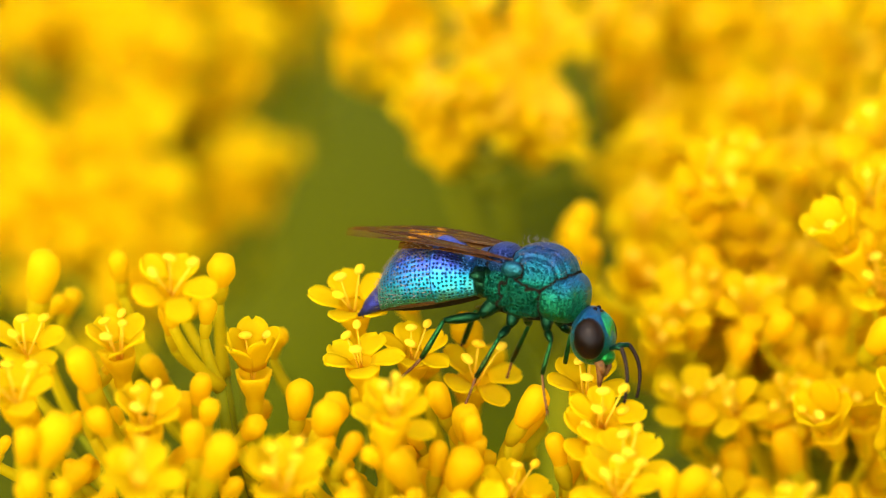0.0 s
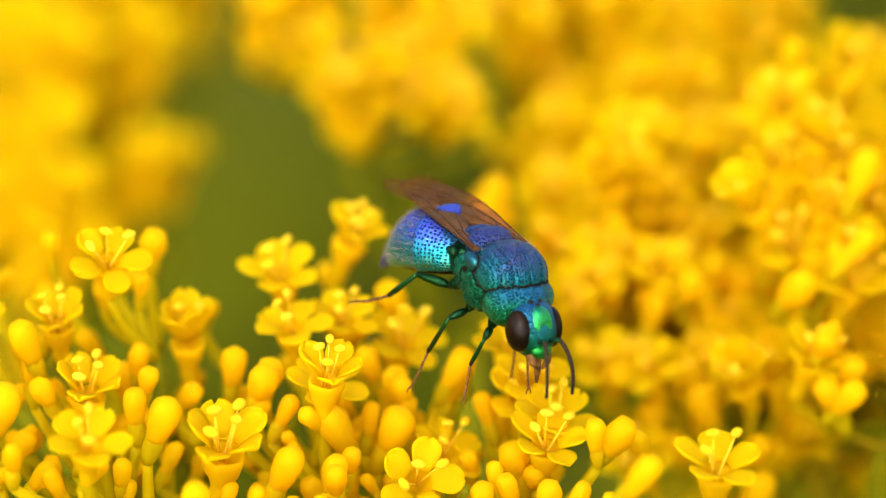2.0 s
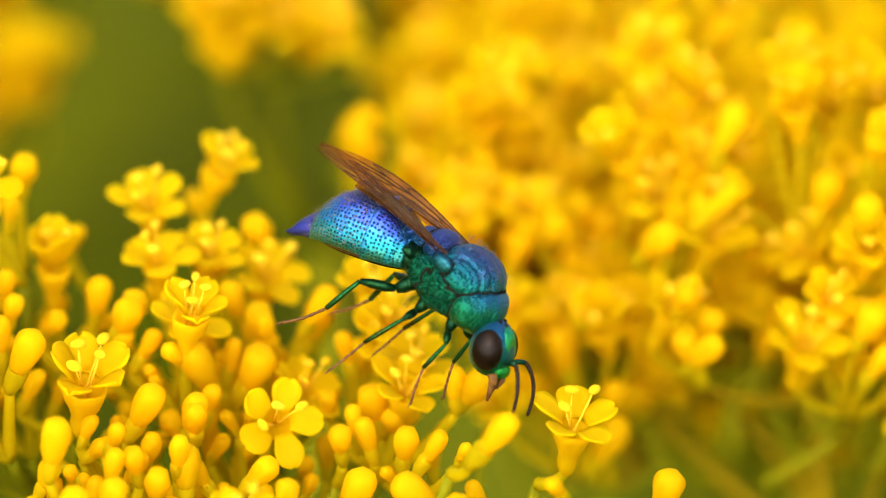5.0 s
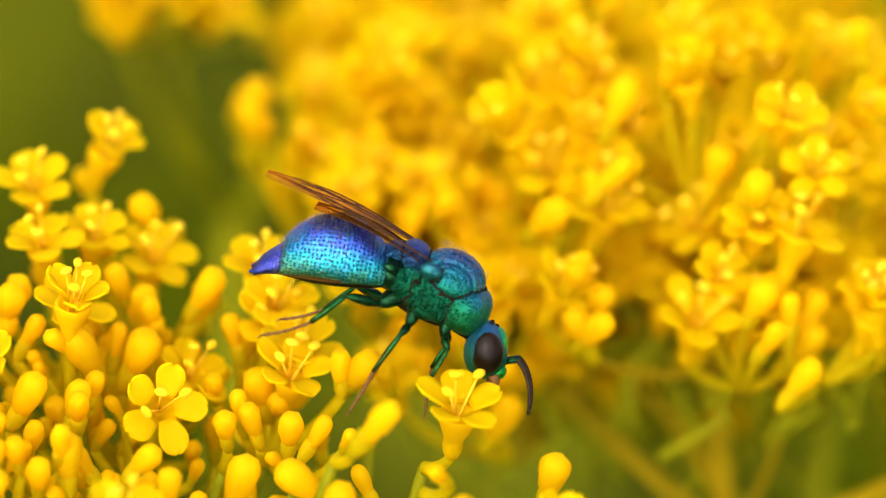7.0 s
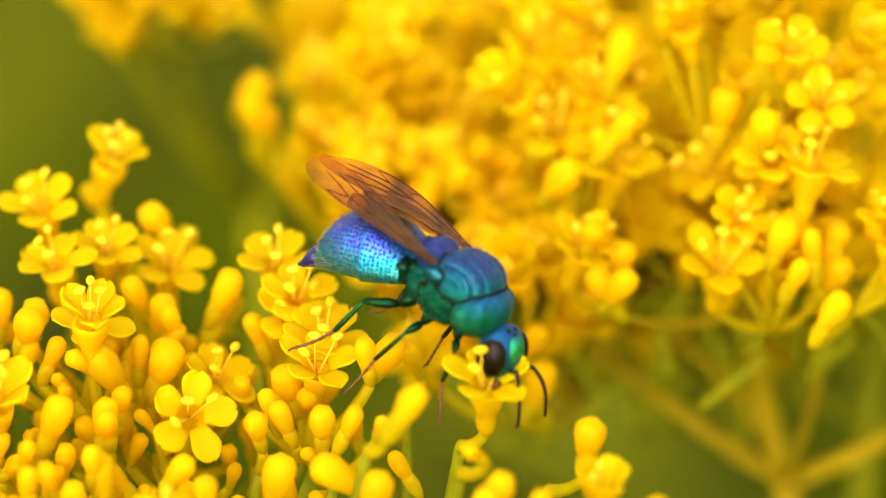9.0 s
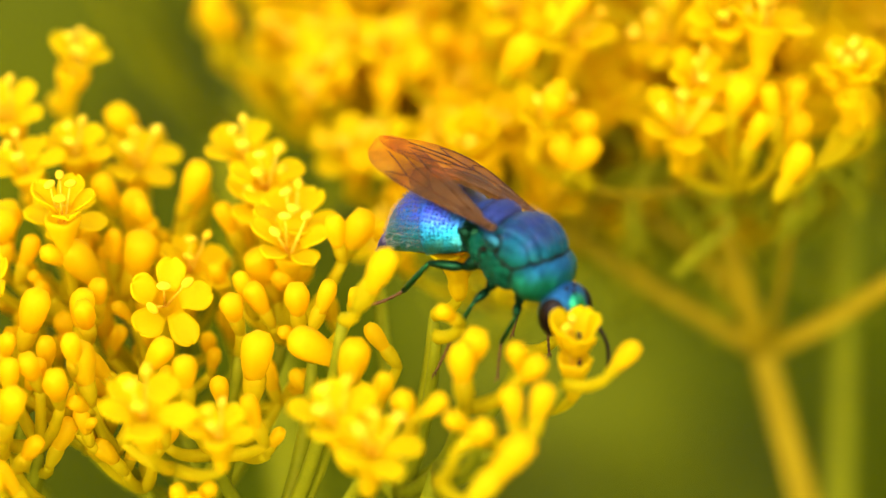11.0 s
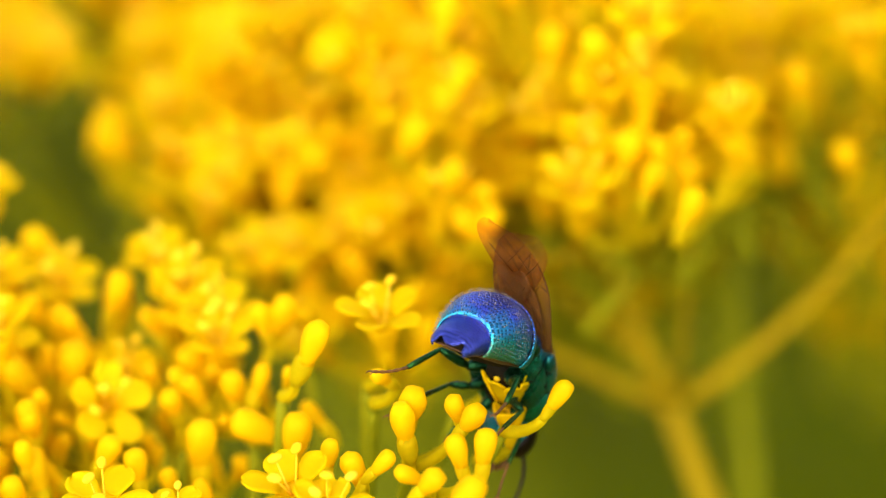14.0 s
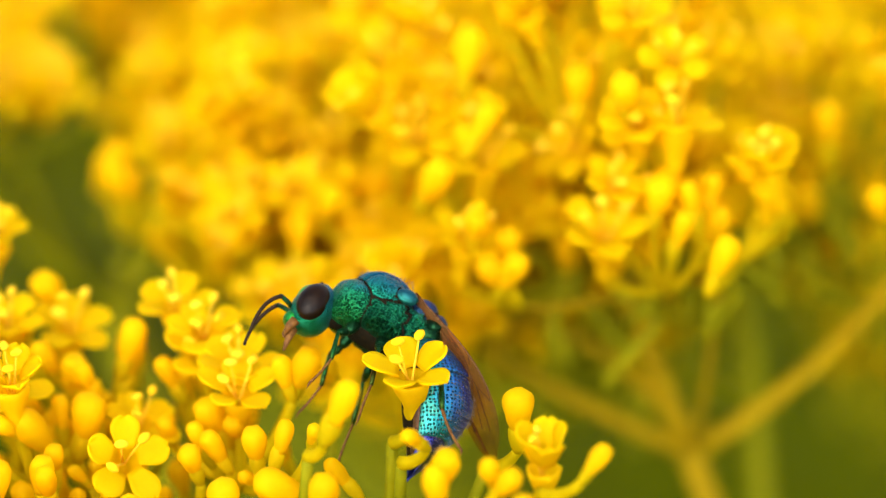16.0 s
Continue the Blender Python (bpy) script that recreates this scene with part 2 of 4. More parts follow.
def curve_points(a, b, sag, n=6):
    """Points from a to b on a quadratic curve whose middle is moved by sag."""
    a, b = Vector(a), Vector(b)
    m = (a + b) / 2 + Vector(sag)
    return [a * (1 - t) ** 2 + m * 2 * t * (1 - t) + b * t * t for t in (i / n for i in range(n + 1))]


def ball(centre, radii, nu=20, nv=12, shape=None):
    """An ellipsoid with poles on x; shape(x, y, z) on the unit ball bends it."""
    rings = []
    for i in range(nv + 1):
        a = math.pi * (0.02 + 0.96 * i / nv)
        ring = []
        for j in range(nu):
            b = 2 * math.pi * j / nu
            p = (math.cos(a), math.sin(a) * math.cos(b), math.sin(a) * math.sin(b))
            if shape:
                p = shape(*p)
            ring.append((centre[0] + p[0] * radii[0], centre[1] + p[1] * radii[1], centre[2] + p[2] * radii[2]))
        rings.append(ring)
    return loft(rings)


def sheet(rows, thick):
    """A slab with the given grid of points as its middle."""
    m, n = len(rows), len(rows[0])
    P = [[Vector(p) for p in r] for r in rows]
    top, bot = [], []
    for i in range(m):
        for j in range(n):
            du = P[min(i + 1, m - 1)][j] - P[max(i - 1, 0)][j]
            dv = P[i][min(j + 1, n - 1)] - P[i][max(j - 1, 0)]
            nn = du.cross(dv)
            nn = nn.normalized() if nn.length > 1e-9 else Vector((0, 0, 1))
            top.append(P[i][j] + nn * thick / 2)
            bot.append(P[i][j] - nn * thick / 2)
    verts = [tuple(v) for v in top + bot]
    o = m * n
    faces = []
    for i in range(m - 1):
        for j in range(n - 1):
            a, b, c, d = i * n + j, i * n + j + 1, (i + 1) * n + j + 1, (i + 1) * n + j
            faces += [(a, d, c, b), (a + o, b + o, c + o, d + o)]
    rim = [j for j in range(n)] + [i * n + n - 1 for i in range(1, m)] + [(m - 1) * n + j for j in range(n - 2, -1, -1)] + [i * n for i in range(m - 2, 0, -1)]
    for a, b in zip(rim, rim[1:] + rim[:1]):
        faces.append((a, b, b + o, a + o))
    return verts, faces


# ---- ground ----
def make_ground():
    s, step = 400.0, 24
    verts, faces = [], []
    for i in range(step + 1):
        for j in range(step + 1):
            x, y = (2 * i / step - 1), (2 * j / step - 1)
            x, y = s * x * abs(x) ** 2, s * y * abs(y) ** 2
            verts.append((x * 1000, y * 1000, -620 + 15 * noise.noise((x * 0.8, y * 0.8, 0))))
    for i in range(step):
        for j in range(step):
            a = i * (step + 1) + j
            faces.append((a, a + step + 1, a + step + 2, a + 1))
    ob = new("ground", mesh_of("ground", verts, faces, GROUND))
    tagged(ob, "dark green meadow floor far below the blossoms", "ground", kind="structure")


make_ground()


# ---- flowers ----
def petal_mesh(rnd, length=1.35, width=1.1, cup=0.35):
    """A rounded lobe that springs from the throat; its root lies on the axis side, +x outwards."""
    rows = []
    m, n = 9, 7
    wave = rnd.uniform(-0.10, 0.10)
    notch = rnd.uniform(0.0, 0.06)
    bend = rnd.uniform(-0.10, 0.10)
    for i in range(m):
        t = 1 - (1 - i / (m - 1)) ** 1.5
        half = 0.5 * width * (0.50 + 0.50 * math.sin(math.pi * min(0.5, 0.72 * t))) * math.sqrt(max(0.03, 1 - max(0.0, (t - 0.55) / 0.45) ** 2.2))
        row = []
        for j in range(n):
            v = 2 * j / (n - 1) - 1
            x = 0.50 + length * (t - notch * t * t * (1 - abs(v)))
            y = half * v + bend * t * t
            z = cup * math.sin(t * 1.4) - 0.45 * t * t * (0.6 - cup * 0.3) + 0.16 * v * v * (0.3 + t) + wave * math.sin(2.5 * v + 2 * t) * t
            row.append((x, y, z))
        rows.append(row)
    v, f = sheet(rows, 0.09)
    return mesh_of("petal", v, f, PETAL)


rnd = random.Random(7)
PETALS = [petal_mesh(rnd, 1.42 * rnd.uniform(0.88, 1.08), 1.38 * rnd.uniform(0.88, 1.12), c) for c in (0.15, 0.3, 0.4, 0.5, 0.25, 0.45)]
PETALS_CUP = [petal_mesh(rnd, 1.45 * rnd.uniform(0.9, 1.05), 1.34 * rnd.uniform(0.9, 1.1), c) for c in (1.0, 1.25, 0.8)]


def tube_mesh():
    rings = []
    for z, r in ((-2.3, 0.20), (-2.1, 0.32), (-1.75, 0.40), (-1.45, 0.38), (-1.2, 0.44), (-0.8, 0.62), (-0.4, 0.74), (-0.14, 0.78), (-0.06, 0.70), (-0.16, 0.60), (-0.5, 0.42), (-1.0, 0.2)):
        rings.append([(r * (1 + 0.07 * math.cos(5 * a)) * math.cos(a), r * (1 + 0.07 * math.cos(5 * a)) * math.sin(a), z) for a in (2 * math.pi * j / 15 for j in range(15))])
    v, f = loft(rings)
    return mesh_of("tube", v, f, TUBE)


TUBE_ME = tube_mesh()
FILAMENT = mesh_of("stamen", *tube([(0, 0, -0.5), (0.02, 0, 0.5), (0.05, 0, 1.5)], [0.055, 0.05, 0.04], 6), ANTHER)
ANTHER_ME = mesh_of("anther", *ball((0, 0, 0), (0.30, 0.20, 0.18), 10, 6, lambda x, y, z: (x, y * (1 - 0.3 * math.exp(-9 * y * y)), z)), ANTHER)


def make_flower(petals, open_deg, stamens, name="flower"):
    """A five-lobed flower, its throat at the origin, opening towards +z."""
    fl = new(name)
    for k in range(5):
        p = part("petal", petals[k % len(petals)], fl)
        p.matrix_basis = pose(0, 0, 0, 0, 0, 72 * k) @ pose(0, 0, 0, 0, open_deg + 8 * math.sin(2.3 * k), 0)
    part("tube", TUBE_ME, fl)
    for k in range(stamens):
        s = part("stamen", FILAMENT, fl)
        s.matrix_basis = pose(0, 0, 0, 0, 0, 90 * k + 25) @ pose(0.18 * MM, 0, 0, 0, 16 + 9 * math.cos(3 * k), 0)
        a = part("anther", ANTHER_ME, s)
        a.matrix_basis = pose(0.05 * MM, 0, 1.58 * MM, 10, -25 + 20 * k, 50 * k)
    return tagged(fl, "bright yellow five-lobed blossom with protruding stamens", "flower", "yellow blossoms")


def bud_mesh(rnd, r, length, stem):
    rings = []
    n = 12
    prof = [(-stem, 0.24), (-stem * 0.9, 0.28), (-0.60 * length, 0.36), (-0.50 * length, 0.70 * r), (-0.36 * length, 0.80 * r), (-0.1 * length, 0.95 * r), (0.12 * length, r), (0.28 * length, 0.93 * r), (0.40 * length, 0.78 * r), (0.475 * length, 0.54 * r), (0.505 * length, 0.20 * r)]
    ph = rnd.uniform(0, 6)
    for z, q in prof:
        g = 0.085 if z > -0.3 * length else 0.02
        rings.append([(q * (1 + g * math.cos(5 * a + ph)) * math.cos(a) + 0.05 * z * math.sin(ph), q * (1 + g * math.cos(5 * a + ph)) * math.sin(a), z) for a in (2 * math.pi * j / n for j in range(n))])
    v, f = loft(rings)
    return mesh_of("bud", v, f, BUD)


BUDS = [bud_mesh(rnd, 0.56 * rnd.uniform(0.78, 1.2), 1.55 * rnd.uniform(0.85, 1.25), 1.05) for _ in range(8)]
CALYX = mesh_of("calyx", *tube([(0, 0, -2.2), (0, 0, -1.9), (0, 0, -1.5), (0, 0, -1.1), (0, 0, -0.78)], [0.20, 0.31, 0.40, 0.41, 0.34], 9), CALYX_SKIN)


def make_bud(me):
    b = new("flower_bud")
    part("bud", me, b)
    part("calyx", CALYX, b, "green-yellow swollen calyx")
    return tagged(b, "closed egg-shaped yellow bud on its short stem", "flower bud", "yellow buds")


FLOWERS = [make_flower(PETALS, -6, 3), make_flower(PETALS[2:] + PETALS[:2], -16, 3), make_flower(PETALS[1:4], -28, 4), make_flower(PETALS_CUP, -30, 2)]
BUD_THINGS = [make_bud(me) for me in BUDS]
used_flower, used_bud = set(), set()
FOOT = []


def place(kinds, used, k, m):
    """The first use of a kind moves the original, later ones copy it."""
    ob = kinds[k]
    if k not in used:
        used.add(k)
        ob.matrix_basis = m
        return ob
    return copy_thing(ob, m)


def lean_pose(x, y, z, lean, side, spin, size=1.0):
    """Stands at x, y, z mm, leaning towards -y by lean and towards +x by side, in degrees."""
    m = pose(x * MM, y * MM, z * MM, lean, 0, 0) @ pose(0, 0, 0, 0, side, 0) @ pose(0, 0, 0, 0, 0, spin)
    return m @ Matrix.Diagonal((size, size, size, 1))


def put(ob, m):
    """Sets place, turn and size of a thing."""
    ob.matrix_basis = m
    return ob


def flower_at(x, y, z, lean, side, size, kind):
    i = len(FOOT)
    m = lean_pose(x, y, z, lean, side, (i * 47) % 72, size)
    put(place(FLOWERS, used_flower, kind, m), m)
    FOOT.append((m @ Vector((0, 0, -2.2 * MM))) / MM)


def bud_at(x, y, z, lean, side, size):
    i = len(FOOT)
    m = lean_pose(x, y, z, lean, side, (i * 61) % 360, size)
    put(place(BUD_THINGS, used_bud, i % len(BUDS), m), m)
    FOOT.append((m @ Vector((0, 0, -2.1 * MM))) / MM)


# near corymb, under the wasp: flowers x, y, z (mm), lean, side, size, kind
for row in [
    (16.47, 14.22, 9.91, 19, 0, 1, 0),
    (14.31, 14.9, 6.35, 5, -10, 0.95, 2),
    (10.57, 14.37, 6.35, 8, 0, 0.95, 1),
    (16.14, 1.94, 8.11, 17, 0, 1, 1),
    (15.79, 10.86, 5.35, 5, 0, 1.05, 2),
    (19.91, 17.22, 4.47, 2, -5, 1, 3),
    (24.44, 16.24, 5.85, 7, -12, 0.95, 0),
    (26.66, 17.85, 5.35, 8, 5, 0.9, 1),
    (29.38, 18.91, 3.84, 9, 8, 1.05, 0),
    (25.89, 8.78, 7.84, 3, 2, 1, 2),
]:
    flower_at(*row)
for row in [
    (23.91, 20.1, 6.23, 11, -10, 1, 1),
    (34.61, 13.74, 4.35, 17, 5, 1.05, 0),
    (34.01, 16.93, 4.85, 8, 0, 1, 1),
    (21.7, 5.81, 5.85, 8, 0, 1.25, 2),
    (35.41, 8.92, 4.85, 8, 5, 1, 1),
    (26.91, 23.52, 6.38, -1, 15, 1, 2),
    (31.18, 11.31, 2.97, 15, 15, 0.95, 0),
    (29.96, 6.3, 4.43, 45, 5, 1.05, 0),
    (35.78, 10.96, 4.85, 5, 5, 1.05, 1),
]:
    flower_at(*row)
for row in [
    (34.78, 13.37, 5.52, 14, 5, 1, 0),
    (10.46, 10.49, 6.35, 8, -10, 1, 1),
    (28.57, -4.82, 6.35, 17, 0, 1.1, 0),
    (36.32, -7.86, 6.85, 7, -5, 1.1, 1),
    (37.56, -10.09, 6.85, 9, 10, 1.05, 0),
    (25.89, 11.53, 5.85, 11, 0, 1, 0),
    (42.24, 3.5, 7.3, 4, 2, 1.08, 1),
    (46.35, -3.3, 5.9, 2, 5, 0.95, 3),
    (31.48, -5.6, 5.35, 8, 0, 0.85, 1),
]:
    flower_at(*row)
# its buds: x, y, z (mm), lean, side, size
for row in [
    (13.06, 11.34, 7.57, 8, -20, 1.05),
    (29.01, 10.88, 4.33, 8, 17, 1.2),
    (19.12, 5.35, 7.61, 8, 14, 1.15),
    (37.35, -1.17, 5.51, 15, 12, 1.05),
    (33.46, 2.18, 4.11, 8, 8, 1.25),
    (46.32, 1.72, 5.82, 8, 5, 1.1),
    (38.77, -1.75, 10.17, 15, 25, 1.2),
    (41.56, -5.57, 7.68, 8, -1, 1.1),
    (10.54, 21.71, 5.8, 5, 5, 1.25),
    (18.25, 19.76, 7.8, 16, 2, 0.95),
    (13.71, 22.89, 5.8, 9, -7, 0.8),
    (12.29, 6.98, 6.8, 5, 15, 1.2),
    (11.19, 6.39, 6.8, 9, 3, 0.9),
    (11.71, 3.22, 6.8, 17, -11, 0.9),
]:
    bud_at(*row)
for row in [
    (12.98, 2.97, 6.8, 17, -1, 0.9),
    (13.3, 11.77, 5.8, -4, -8, 0.85),
    (17.89, 13.31, 5.8, 2, 4, 0.75),
    (18.36, 11.57, 5.8, 8, 6, 0.7),
    (17.87, 9.37, 5.8, -5, -5, 0.9),
    (21.98, 14.71, 4.8, 6, 2, 0.9),
    (23.5, 13.19, 5.3, 21, 7, 1.05),
    (29.01, 14.68, 4.3, 2, -6, 1),
    (31.63, 15.86, 3.8, -4, 22, 1.2),
    (32.86, 13.76, 3.8, -4, -18, 0.9),
    (29.44, 13.3, 3.8, 11, 17, 0.8),
    (13.9, 10.15, 5.8, 11, -23, 0.8),
    (16.18, 18.94, 5.8, 3, -9, 0.8),
    (26.36, 9.12, 5.3, 15, -25, 1.15),
]:
    bud_at(*row)
for row in [
    (26.38, 5.41, 5.3, 1, 7, 0.95),
    (27.1, 7.34, 4.8, 9, 3, 0.7),
    (27.94, 11.71, 4.3, -5, 5, 0.85),
    (24.32, 10.36, 5.3, 0, 20, 0.85),
    (24.37, 4.8, 5.8, 11, 17, 1.1),
    (34.06, 9.61, 3.8, 6, -18, 1),
    (39.5, 11.23, 3.8, 19, -17, 0.8),
    (20.61, -0.01, 6.8, -1, 3, 1),
    (27.8, 15.51, 4.8, 7, -21, 0.9),
    (28.78, 21.23, 4.8, 23, -19, 1.1),
    (23.13, 2.25, 5.8, 20, 10, 0.8),
    (25.8, 1.47, 5.8, 14, -2, 0.9),
    (26.14, 1.93, 4.8, -5, -5, 1),
    (23.95, 1.22, 5.3, 11, -13, 0.75),
]:
    bud_at(*row)
for row in [
    (23.13, 0.86, 5.3, -5, 5, 0.75),
    (25, 0.35, 4.8, 24, -2, 0.85),
    (23.14, -1.58, 5.3, 15, 15, 1.05),
    (21.64, -3.26, 5.8, -1, -7, 1.05),
    (37.77, 3.2, 5.8, 24, 8, 0.62),
    (29.28, 13.18, 4.8, 13, -9, 0.95),
    (31.73, 15.51, 4.8, -1, 23, 1),
    (23.25, 11.72, 5.8, 19, 13, 1.05),
    (35.7, 1.25, 4.8, 10, -50, 1.2),
    (38.4, 8.53, 5.8, 20, 20, 1),
    (37.4, 8.64, 5.8, -1, -7, 0.8),
    (35.41, 5.11, 4.8, 10, 0, 0.9),
    (36.63, 4.34, 5.3, -1, 23, 0.85),
]:
    bud_at(*row)
for row in [
    (33.23, 7.31, 4.3, -5, -15, 0.8),
    (33.74, 6.3, 4.3, 3, -19, 0.8),
    (32.66, 5.71, 4.3, 13, -9, 0.8),
    (38.31, -5.33, 6.8, -3, 17, 0.67),
    (39.04, -6.96, 6.8, 14, -12, 0.80),
    (40.28, -7.88, 7.3, 17, 45, 0.67),
    (42.19, -4.53, 7.8, 14, 14, 0.97),
    (41.25, -1.94, 7.8, 35, -25, 0.76),
    (42.95, -12.88, 7.8, 2, 42, 1.30),
    (43.83, -5.67, 7.8, 16, -8, 0.71),
    (44.43, -6.72, 7.8, 19, 39, 0.76),
    (44.47, -9.11, 7.8, -8, 16, 0.84),
    (48.26, -6.45, 7.8, 0, 42, 0.66),
]:
    bud_at(*row)
for row in [
    (29.42, 1.96, 4.8, 22, 24, 0.95),
    (30.38, -0.36, 5.3, -3, -1, 0.85),
    (32.93, -1.54, 3.8, -5, -15, 0.85),
    (26.44, 4.76, 5.3, 24, -2, 1),
    (43.27, -9.01, 7.8, -8, -4, 0.76),
    (41.86, -10.95, 7.8, 25, 41, 0.76),
    (40.99, -9.26, 7.3, 18, -44, 0.67),
]:
    bud_at(*row)


def joined(name, items, label, category):
    """One mesh out of (mesh, pose) pairs, with a slot for each material."""
    verts, faces, kinds, mats = [], [], [], []
    for me, m in items:
        if me.materials[0] not in mats:
            mats.append(me.materials[0])
        o = len(verts)
        verts.extend(tuple((m @ v.co) / MM) for v in me.vertices)
        faces.extend(tuple(i + o for i in p.vertices) for p in me.polygons)
        kinds.extend([mats.index(me.materials[0])] * len(me.polygons))
    me = mesh_of(name, verts, faces, mats[0])
    for mat in mats[1:]:
        me.materials.append(mat)
    me.polygons.foreach_set("material_index", kinds)
    return tagged(new(name, me), label, category, kind="stuff")


# small unopened buds packed between and below the others
fill = random.Random(31)
small = []
for p in list(FOOT):
    for _ in range(fill.choice((2, 3, 3) if p.x < 33.0 else (1, 1, 2) if p.x < 36.0 else (0,))):
        a = fill.uniform(0, 2 * math.pi)
        d = fill.uniform(0.7, 2.8)
        m = lean_pose(p.x + d * math.cos(a), p.y + d * math.sin(a) + 0.8, p.z + fill.uniform(-3.2, 0.5), fill.uniform(-10, 40), fill.uniform(-35, 35), fill.uniform(0, 360), fill.uniform(0.5, 0.9))
        small.append((fill.randrange(len(BUDS)), m))
        FOOT.append((m @ Vector((0, 0, -2.1 * MM))) / MM)
for k, m in small[::3]:
    put(copy_thing(BUD_THINGS[k], m), m)
joined("small_buds", [pair for i, (k, m) in enumerate(small) if i % 3 for pair in ((BUDS[k], m), (CALYX, m))],
       "small unopened yellow buds crowded between the flowers", "buds")


# ---- stalks ----
def gather(feet, reach):
    """Groups of feet that lie within reach of their first member."""
    groups = []
    for f in feet:
        for g in groups:
            if (g[0] - f).length < reach:
                g.append(f)
                break
        else:
            groups.append([f])
    return groups


def stalk_tree(name, feet, root, label, mats, reach=(5.0, 11.0), drop=(2.2, 4.0), fat=1.0, fork=None, thin=1.0, arms=(), stem_r=(0.85, 1.0)):
    """A branching flower stalk: pedicels to knots, knots to boughs, boughs to the root. arms: limbs from the fork on which the boughs sit."""
    tree = new(name)
    tree.location = Vector(root) * MM
    origin = Vector(root)
    axis = Vector(fork) if fork else origin

    def rod(nm, a, b, r0, r1, sag, mat, n=7):
        pts = [p - origin for p in curve_points(a, b, sag, 7)]
        rad = [r0 + (r1 - r0) * i / 7 for i in range(8)]
        part(nm, mesh_of(nm, *tube(pts, rad, n), mat), tree)
    knots = []
    for g in gather(feet, reach[0]):
        c = sum(g, Vector()) / len(g)
        low = min(p.z for p in g)
        knot = Vector((c.x, c.y, low - drop[0])).lerp(Vector((axis.x, axis.y, low - drop[0])), 0.10)
        for p in g:
            mid = (p + knot) / 2
            rod("pedicel", p, knot, 0.22 * fat * thin ** 0.5, 0.32 * fat * thin ** 0.5, ((p.x - mid.x) * 0.25, (p.y - mid.y) * 0.25, -0.4), mats[0])
        knots.append(knot)
    boughs = []
    for g in gather(knots, reach[1]):
        c = sum(g, Vector()) / len(g)
        low = min(p.z for p in g)
        k = Vector((c.x, c.y, low - drop[1])).lerp(Vector((axis.x, axis.y, low - drop[1])), 0.2)
        for p in g:
            mid = (p + k) / 2
            rod("branch", p, k, 0.25 * thin * fat, 0.40 * thin * fat, ((p.x - mid.x) * 0.3, (p.y - mid.y) * 0.3, -1.2), mats[1])
        boughs.append(k)
    fork = Vector(fork) if fork else Vector((origin.x, origin.y, min(b.z for b in boughs) - 14))
    ends = [Vector(a[:3]) for a in arms]
    for a, e in zip(arms, ends):
        rod("limb", e, fork, a[3], a[4], a[5:8], mats[1], 9)
    for b in boughs:
        to = min(ends, key=lambda e: (e - b).length) if ends else fork
        mid = (b + to) / 2
        fine = 0.5 if ends else 1.0
        rod("bough", b, to, 0.42 * thin * fat * fine, 0.8 * thin * fat * fine, ((b.x - mid.x) * 0.3, (b.y - mid.y) * 0.3, -1 if ends else -3), mats[1])
    rod("stem", fork + (fork - origin).normalized() * 0.3, origin, stem_r[0] * fat, stem_r[1] * fat, (0, 0, 0), mats[1], 10)
    return tagged(tree, label, "flower stalk")


stalk_tree("flower_stalk", FOOT, (32, 12, -625), "green-yellow branched stalk bearing the near blossoms", (PEDICEL, STALK), reach=(3.6, 10.0), drop=(1.3, 3.5))


# ---- corymbs behind ----
def corymb(name, seed, clumps, root, label, size=1.0, mats=None, reach=(4.5, 12.0), fork=None, arms=(), stem_r=(0.85, 1.0)):
    """Blossoms and buds scattered over flattish clumps: x, y, z, rx, ry, rz (mm), flowers, buds."""
    r = random.Random(seed)
    feet = []
    for x, y, z, rx, ry, rz, nf, nb in clumps:
        for k in range(nf + nb):
            a, q = r.uniform(0, 2 * math.pi), math.sqrt(r.random())
            dome = (1 - q * q) * 0.5
            px, py, pz = x + rx * q * math.cos(a), y + ry * q * math.sin(a), z + rz * (dome + r.uniform(-0.5, 0.5))
            s = size * r.uniform(0.85, 1.15)
            lean, side, spin = r.uniform(-8, 34), r.uniform(-25, 25) + 12 * math.cos(a) * q, r.uniform(0, 360)
            m = lean_pose(px, py, pz, lean, side, spin, s)
            if k < nf:
                i = r.randrange(4)
                put(copy_thing(FLOWERS[i], m), m)
                feet.append((m @ Vector((0, 0, -2.2 * MM))) / MM)
            else:
                i = r.randrange(len(BUDS))
                put(copy_thing(BUD_THINGS[i], m), m)
                feet.append((m @ Vector((0, 0, -2.1 * MM))) / MM)
    stalk_tree(name, feet, root, label, mats or (PEDICEL, STALK), reach=reach, drop=(1.4, 3.0), fat=1.0, fork=fork, thin=0.6, arms=arms, stem_r=stem_r)


